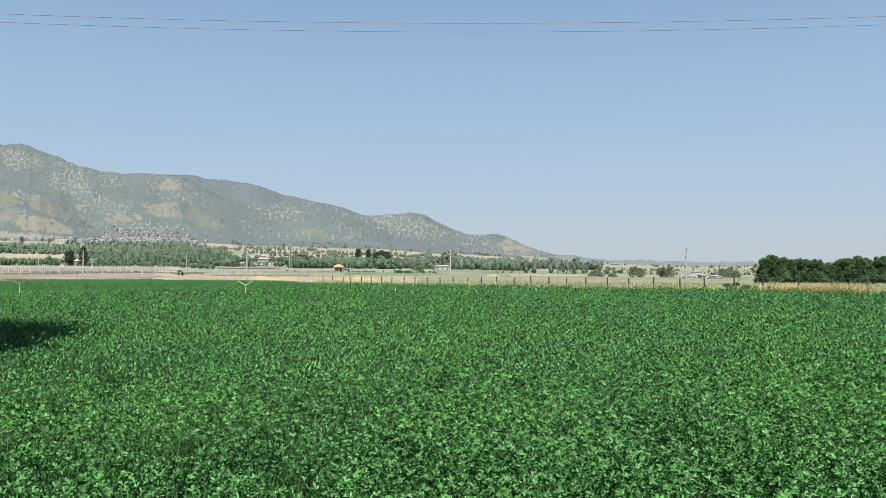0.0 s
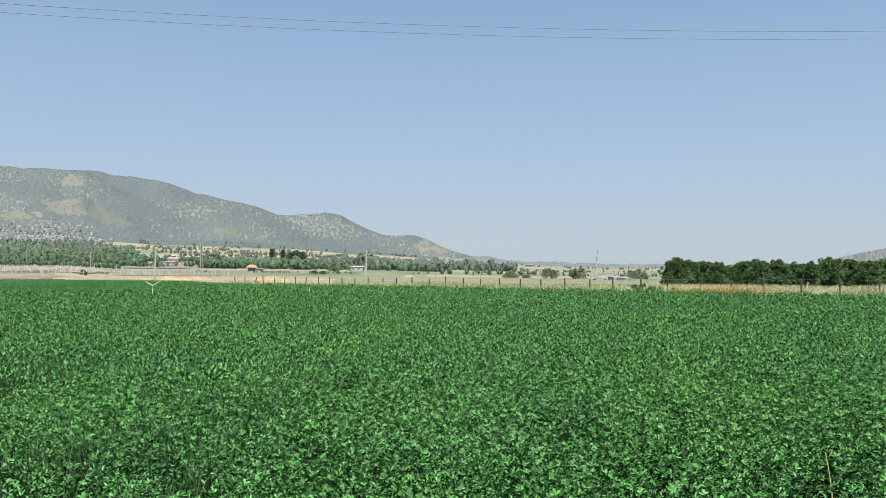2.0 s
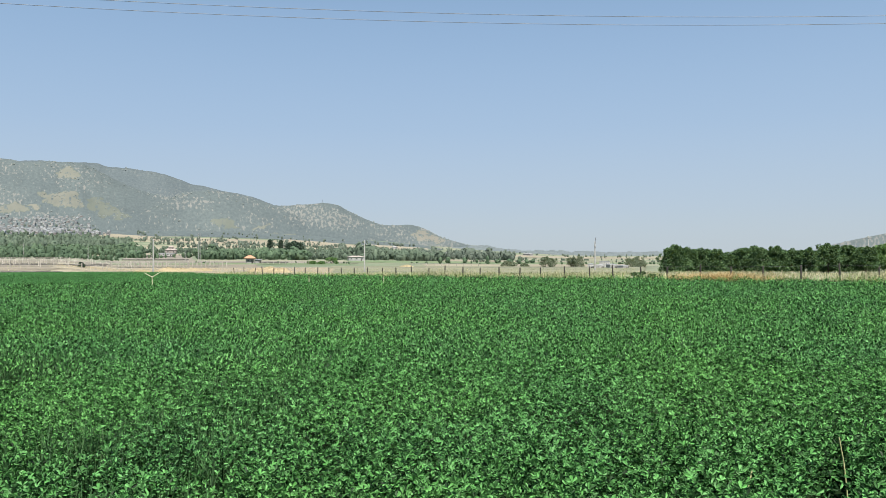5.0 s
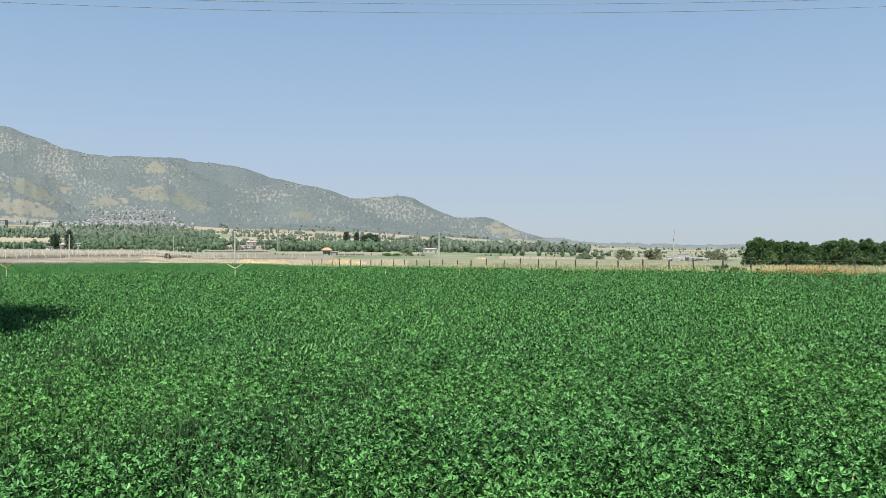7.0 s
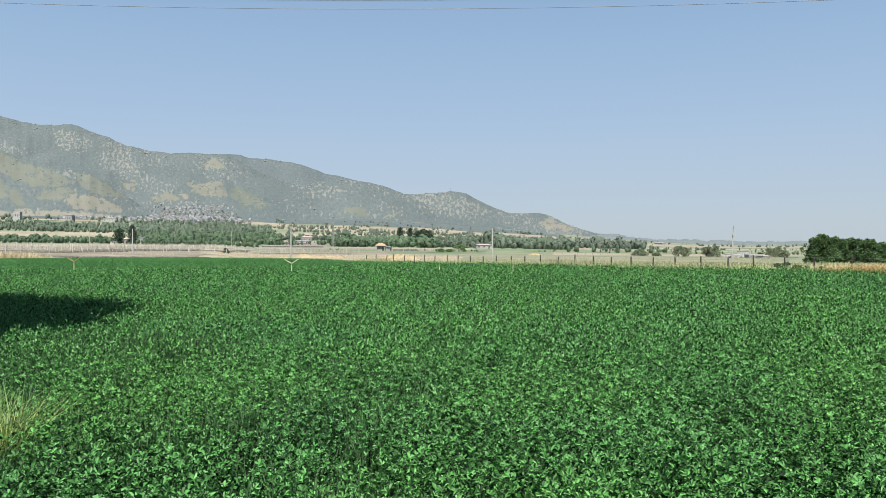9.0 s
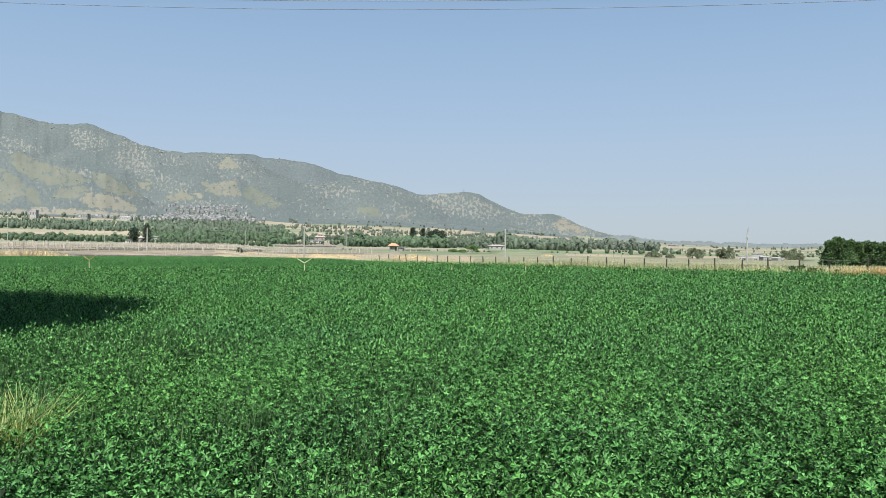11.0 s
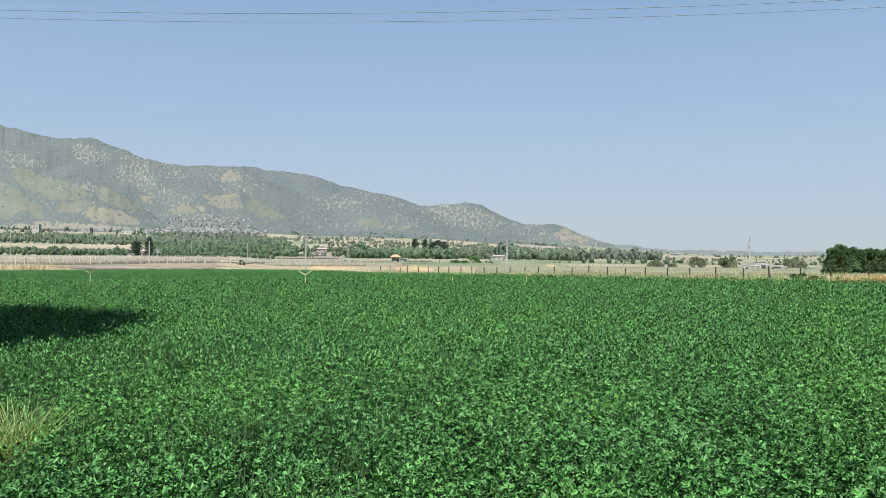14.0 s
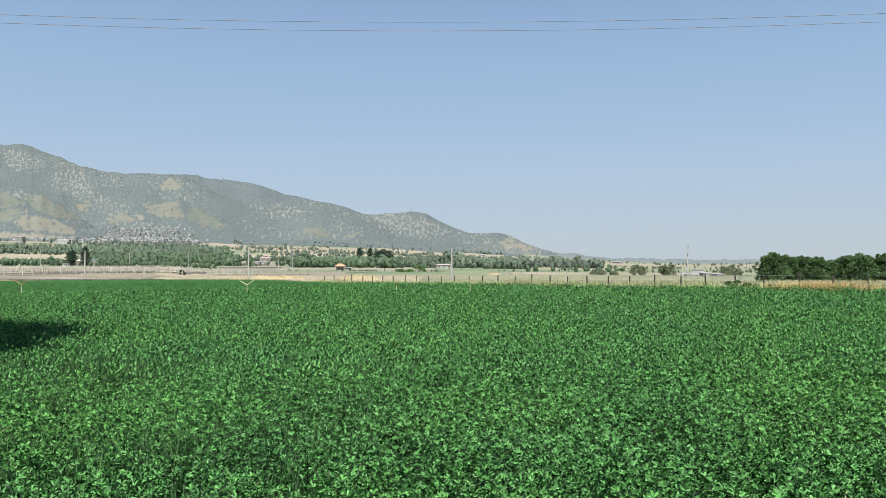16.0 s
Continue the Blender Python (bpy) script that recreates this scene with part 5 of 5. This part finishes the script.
# ---------------------------------------------------------------- buildings
def house(p, w, d, h, roof, wall, rise, label, turn=0.0, name="house", windows=2, group="", category="house", eave=0.45):
    """Walls, a hipped or gabled roof with eaves, a door and windows."""
    t = thing(name, upright(p, turn), label, category, group)
    bm = bmesh.new()
    add_box(bm, (w, d, h + 0.6), Matrix.Translation((0, 0, h / 2 - 0.3)), 0.02)
    part("wall", bm, M[wall], t)
    bm = bmesh.new()
    e = eave
    b = [bm.verts.new(v) for v in ((-w / 2 - e, -d / 2 - e, h), (w / 2 + e, -d / 2 - e, h), (w / 2 + e, d / 2 + e, h), (-w / 2 - e, d / 2 + e, h))]
    c = [bm.verts.new((v.co.x, v.co.y, h + 0.15)) for v in b]
    r = [bm.verts.new((-w * 0.25, 0, h + 0.15 + rise)), bm.verts.new((w * 0.25, 0, h + 0.15 + rise))]
    for f in ((b[3], b[2], b[1], b[0]), (b[0], b[1], c[1], c[0]), (b[1], b[2], c[2], c[1]), (b[2], b[3], c[3], c[2]), (b[3], b[0], c[0], c[3]), (c[0], c[1], r[1], r[0]), (c[1], c[2], r[1]), (c[2], c[3], r[0], r[1]), (c[3], c[0], r[0])):
        bm.faces.new(f)
    part("roof", bm, M[roof], t)
    for k in range(windows):
        bm = bmesh.new()
        x = w * ((k + 0.5) / windows - 0.5)
        ww, wh = min(1.2, w * 0.18), h * 0.32
        for sx, sz, bw, bh in ((0, wh / 2, ww + 0.2, 0.1), (0, -wh / 2, ww + 0.2, 0.1), (ww / 2, 0, 0.1, wh), (-ww / 2, 0, 0.1, wh)):
            add_box(bm, (bw, 0.14, bh), Matrix.Translation((x + sx, -d / 2 - 0.03, h * 0.58 + sz)))
        win = part("window", bm, M["white_wall"], t)
        bm = bmesh.new()
        add_box(bm, (ww, 0.08, wh), Matrix.Translation((x, -d / 2 - 0.03, h * 0.58)))
        part("pane", bm, M["dark_opening"], win, "dark window glass")
    bm = bmesh.new()
    add_box(bm, (0.9, 0.08, min(2.0, h * 0.7)), Matrix.Translation((w * 0.30, -d / 2 - 0.03, min(2.0, h * 0.7) / 2)))
    part("door", bm, M["post_wood"], t)
    return t


house(spot(px(599), 425), 3.8, 3.8, 2.7, "orange_roof", "grey_wall", 1.4, "small grey field house with a bright orange hipped roof", 0.2, eave=1.1)
house(spot(px(613), 432), 3.4, 3.5, 1.9, "metal_roof", "grey_wall", 0.3, "low grey shed beside the orange-roofed house", 0.2, "shed", 1, "", "shed")
house(spot(px(467), 830), 10.5, 9.0, 4.0, "pink_roof", "pink_wall", 2.4, "pink brick house with a tile roof greyed for haze", 0.1)
house(spot(px(467), 830) + Vector((0, 0, 5.6)), 4.4, 4.4, 1.2, "pink_roof", "pink_wall", 1.6, "small tiled lantern on the pink house roof", 0.1, "roof_lantern", 1, "", "roof lantern")
house(spot(px(413), 780), 6.5, 5.5, 4.0, "metal_roof", "pink_wall", 0.3, "plain brown brick shed", 0.0, "shed", 1, "", "shed")
house(spot(px(459), 735), 14.0, 5.0, 2.6, "metal_roof", "white_wall", 0.5, "long low white farm building", 0.0, "barn", 4, "", "barn")
house(spot(px(166), 612), 7.0, 5.0, 4.2, "metal_roof", "white_wall", 0.6, "white cottage behind the dark conifers", 0.1)
house(spot(px(136), 596), 2.6, 2.6, 3.6, "pink_roof", "pink_wall", 1.2, "small brown hut between the conifers", 0.0, "hut", 1, "", "hut")
house(spot(px(113), 545), 4.0, 2.5, 2.2, "metal_roof", "white_wall", 0.2, "white tank house by the trellis plot", 0.0, "tank_house", 1, "", "hut")
house(spot(px(270), 985), 8.5, 6.0, 4.6, "metal_roof", "white_wall", 0.6, "white flat-roofed farmhouse among trees", 0.1, "house", 3)
house(spot(px(378), 900), 11.0, 6.0, 3.2, "metal_roof", "white_wall", 0.8, "pale farmhouse among low trees", -0.1)
house(spot(px(664), 765), 10.0, 6.0, 3.2, "metal_roof", "white_wall", 1.2, "white cottage under the dark conifers", 0.3)
house(spot(px(782), 600), 12.0, 6.0, 2.8, "pink_roof", "grey_wall", 0.9, "low farmhouse at the edge of the pasture", 0.2, "house", 3)
for k, (x, d, w, h, roof) in enumerate(((1206, 250, 1.9, 1.3, "metal_roof"), (1222, 262, 2.8, 0.9, "metal_roof"), (1245, 246, 2.6, 1.2, "metal_roof"), (1266, 240, 2.2, 0.9, "metal_roof"), (1232, 300, 3.6, 2.2, "metal_roof"))):
    house(spot(px(x), d), w, 2.6, h, roof, "white_wall", 0.25, "low pale farm shed with a sheet metal roof", 0.25 * k - 0.3, "shed", 2, "farm sheds", "shed", 0.08)
for k, (x, d, w) in enumerate(((905, 1000, 12), (938, 1050, 16), (972, 1150, 15), (1012, 1500, 24), (1042, 1300, 14), (1005, 1000, 12), (855, 930, 9), (1090, 1500, 20), (790, 800, 10), (850, 1500, 9))):
    house(spot(px(x), d), w, 8.0, 3.4, ("pink_roof", "metal_roof")[k % 2], ("white_wall", "grey_wall")[k % 2], 1.4, "pale farmstead on the plain below the hills", 0.3 * k, "farmhouse", 3, "farms on the plain")
p = spot(px(-66), 1560)
house(p, 13, 11, 17, "metal_roof", "grey_wall", 0.8, "grey apartment block at the foot of the hill", 0.1, "apartment_block", 4, "", "apartment block")
p = spot(px(32), 1580)
house(p, 15, 11, 12, "metal_roof", "grey_wall", 3, "grey apartment house at the foot of the hill", -0.1, "apartment_block", 4, "", "apartment block")
house(spot(px(108), 1600), 26, 12, 8, "metal_roof", "white_wall", 1.5, "long white hall at the edge of the village", 0.1, "hall", 5, "", "hall")


def village():
    rnd = random.Random(12)
    styles = []
    for k, (roof, wall, w, d, h) in enumerate((("pink_roof", "town_wall", 9, 8, 6), ("town_roof", "town_wall", 10, 8, 7), ("pink_roof", "town_grey", 8, 8, 5), ("town_roof", "town_grey", 11, 9, 8),
                                               ("metal_roof", "pink_wall", 8, 8, 6), ("town_roof", "town_wall", 8, 7, 9))):
        styles.append((roof, wall, w, d, h))
    made, places = {}, []
    tries = 0
    while len(places) < 340 and tries < 9000:
        tries += 1
        x = rnd.gauss(258, 40) if rnd.random() < 0.85 else rnd.uniform(20, 345)
        d = rnd.uniform(1680, 2480) if 175 < x < 335 else rnd.uniform(1660, 1900)
        if any(abs(x - a) * d / F < 9 and abs(d - b) < 15 for a, b in places):
            continue
        places.append((x, d))
    for x, d in places:
        s = rnd.choice((0, 1, 1, 2, 3, 3, 5, 5, 1, 4))
        m = upright(spot(px(x), d), rnd.uniform(-0.6, 0.6), rnd.uniform(0.5, 0.8))
        if s not in made:
            roof, wall, w, dd, h = styles[s]
            made[s] = house(Vector((0, 0, 0)), w, dd, h, roof, wall, 1.2, "village house with pale walls on the lower slope" if wall != "pink_wall" else "village house with reddish walls on the lower slope", 0, "house", 3, "village houses", "house", 0.15)
            made[s].matrix_world = m
        else:
            copy_thing(made[s], m).scale = made[s].scale


village()

# mast on the hill top
p = spot(px(724), 3490)
t = thing("hill_mast", upright(p), "slim lattice mast on the hill top", "mast")
bm = bmesh.new()
for a, b in ((-1, -1), (1, -1), (1, 1), (-1, 1)):
    rod_between(bm, (a * 1.5, b * 1.5, -4), (a * 0.3, b * 0.3, 16), 0.25, 0.15, 5)
for z in (2, 6, 10, 14):
    s = 1.5 - 1.2 * (z + 4) / 20
    add_box(bm, (2 * s, 2 * s, 0.25), Matrix.Translation((0, 0, z)))
part("lattice", bm, M["wire"], t)


# ---------------------------------------------------------------- trellis plot, walls and straw
def trellis():
    bm = bmesh.new()
    add_box(bm, (0.19, 0.19, 2.1), Matrix.Translation((0, 0, 0.85)), 0.01)
    me = bpy.data.meshes.new("post")
    bm.to_mesh(me)
    bm.free()
    me.materials.append(M["pale_post"])
    rnd = random.Random(9)
    for r in range(8):
        d = 192 + r * 24
        x0, x1 = -0.72, -0.33 + 0.02 * r
        n = int((x1 - x0) * d / (3.1 + 0.35 * r))
        first = spot(x0, d)
        row_ob = thing("trellis_row", Matrix.Translation(first), "row of pale concrete trellis posts strung with wire", "trellis", "trellis rows")
        pts = []
        for i in range(n):
            p = spot(x0 + (x1 - x0) * (i + rnd.uniform(-0.28, 0.28)) / (n - 1), d + 0.8 * math.sin(i * 0.3))
            share("post", me, row_ob, Matrix.Translation(p - first) @ pose(0, 0, 0, rnd.uniform(-2, 2), rnd.uniform(-2, 2), 0) @ Matrix.Diagonal((1, 1, rnd.uniform(0.6, 1.15), 1)))
            pts.append(p - first)
        for h in (1.0, 1.75):
            w = new("wire", tube("wire", [q + Vector((0, -0.07, h)) for q in pts], 0.026, M["pale_post"], 4))
            w.parent = row_ob


trellis()


def yard_fence(x0, x1, d, count, high, label):
    """Separate pale posts in a line, with two wires."""
    bm = bmesh.new()
    add_box(bm, (0.22, 0.22, high + 0.3), Matrix.Translation((0, 0, high / 2 - 0.15)), 0.02)
    me = bpy.data.meshes.new("post")
    bm.to_mesh(me)
    bm.free()
    me.materials.append(M["pale_post"])
    first = spot(px(x0), d)
    f = thing("yard_fence", Matrix.Translation(first), label, "fence", "yard fences")
    pts = []
    for i in range(count):
        p = spot(px(x0 + (x1 - x0) * i / (count - 1)), d) - first
        share("post", me, f, Matrix.Translation(p))
        pts.append(p + Vector((0, -0.12, high * 0.8)))
    w = new("wire", tube("wire", pts, 0.02, M["wire"], 4))
    w.parent = f


yard_fence(380, 560, 300, 26, 1.9, "line of pale concrete fence posts before the orchards")
yard_fence(385, 540, 345, 22, 1.9, "line of pale concrete fence posts before the orchards")
yard_fence(418, 452, 720, 12, 2.4, "white picket posts of a farmyard")
yard_fence(610, 700, 400, 10, 1.6, "pale yard posts beside the field house")
yard_fence(880, 1000, 340, 10, 1.5, "thin pale posts on the pasture")


def stone_wall(u0, u1, d, low, high, label):
    """A rubble wall of separate stones in two courses."""
    a, b = spot(u0, d), spot(u1, d)
    n = int((b - a).length / 1.25)
    w = thing("stone_wall", Matrix.Translation(a), label, "wall")
    rnd = random.Random(3)
    stones = []
    for k in range(5):
        bm = bmesh.new()
        add_box(bm, (1.10 + 0.06 * k, 0.45, (high - low) * (0.48 + 0.02 * k)), Matrix(), 0.07)
        me = bpy.data.meshes.new("stone")
        bm.to_mesh(me)
        bm.free()
        me.materials.append(M["stone"])
        stones.append(me)
    for c in range(2):
        for i in range(n):
            p = a.lerp(b, (i + 0.5 * c) / n)
            p.z = low + (high - low) * (0.25 + 0.5 * c)
            share("stone", stones[rnd.randrange(5)], w, Matrix.Translation(p - a) @ pose(0, rnd.uniform(-0.08, 0.08), rnd.uniform(-0.03, 0.03), 0, rnd.uniform(-3, 3), rnd.uniform(-5, 5)))


stone_wall(-0.70, -0.352, 160, -1.40, -0.55, "low dark grey rubble wall at the edge of the plot")
for u0, u1, d in ((-0.70, -0.46, 205), (-0.52, -0.30, 232), (-0.64, -0.36, 262), (-0.34, -0.17, 282)):
    z = spot((u0 + u1) / 2, d).z
    stone_wall(u0, u1, d, z - 0.25, z + 0.40, "low tumbled rubble wall between the trellis rows")
z = spot(-0.24, 566).z
stone_wall(-0.284, -0.205, 566, z - 0.3, z + 0.9, "low pale wall round the farmyard")
z = spot(-0.24, 700).z
stone_wall(-0.262, -0.225, 700, z - 0.3, z + 1.2, "grey yard wall before the pink house")
stone_wall(-0.118, -0.085, 425, -1.2, -0.2, "low grey yard wall by the orange-roofed house")


def straw_heap(u, d, wide, high, label):
    p = spot(u, d)
    n = 420
    r = wide * np.sqrt(RNG.uniform(0, 1, n))
    a = RNG.uniform(0, 6.28, n)
    x, y = r * np.cos(a) * 1.3, r * np.sin(a) * 0.7
    z = high * np.clip(1 - (r / wide) ** 2, 0, 1) * RNG.uniform(0.7, 1.05, n)
    v, q = blades(x, y, z, RNG.uniform(0.2, 0.45, n), RNG.uniform(0.03, 0.07, n), RNG.uniform(0.9, 2.2, n))
    ring, fan = np.linspace(0, 1, 9), np.linspace(0, 2 * np.pi, 25)[:-1]
    G, H = np.meshgrid(ring, fan, indexing="ij")
    lump = high * np.clip(1 - G ** 2, 0, 1) * (0.8 + 0.4 * lattice(G * 4, H * 2, 91)) - 0.05
    body = np.stack([wide * 1.25 * G * np.cos(H), wide * 0.68 * G * np.sin(H), lump], -1).reshape(-1, 3)
    i, j = np.meshgrid(np.arange(8), np.arange(24), indexing="ij")
    bq = np.stack([i * 24 + j, (i + 1) * 24 + j, (i + 1) * 24 + (j + 1) % 24, i * 24 + (j + 1) % 24], -1).reshape(-1, 4)
    v, q = np.concatenate([v, body]), np.concatenate([q, bq + len(v)])
    ob = new("straw_heap", quick_mesh("straw_heap", v, q, M["straw"]))
    ob.location = p
    tagged(ob, label, "straw heap", "straw heaps", "stuff")


for x, d, w, h in ((632, 180, 2.2, 1.3), (650, 176, 2.2, 1.1), (612, 186, 2.0, 1.0), (460, 195, 2.6, 1.1), (482, 198, 2.4, 0.9), (504, 200, 2.2, 0.9), (522, 204, 2.0, 0.8), (420, 190, 2.0, 0.6)):
    straw_heap(px(x), d, w, h, "heap of golden dry weeds beyond the fence")
straw_heap(px(871), 290, 2.3, 0.95, "pale hay heap on the pasture")
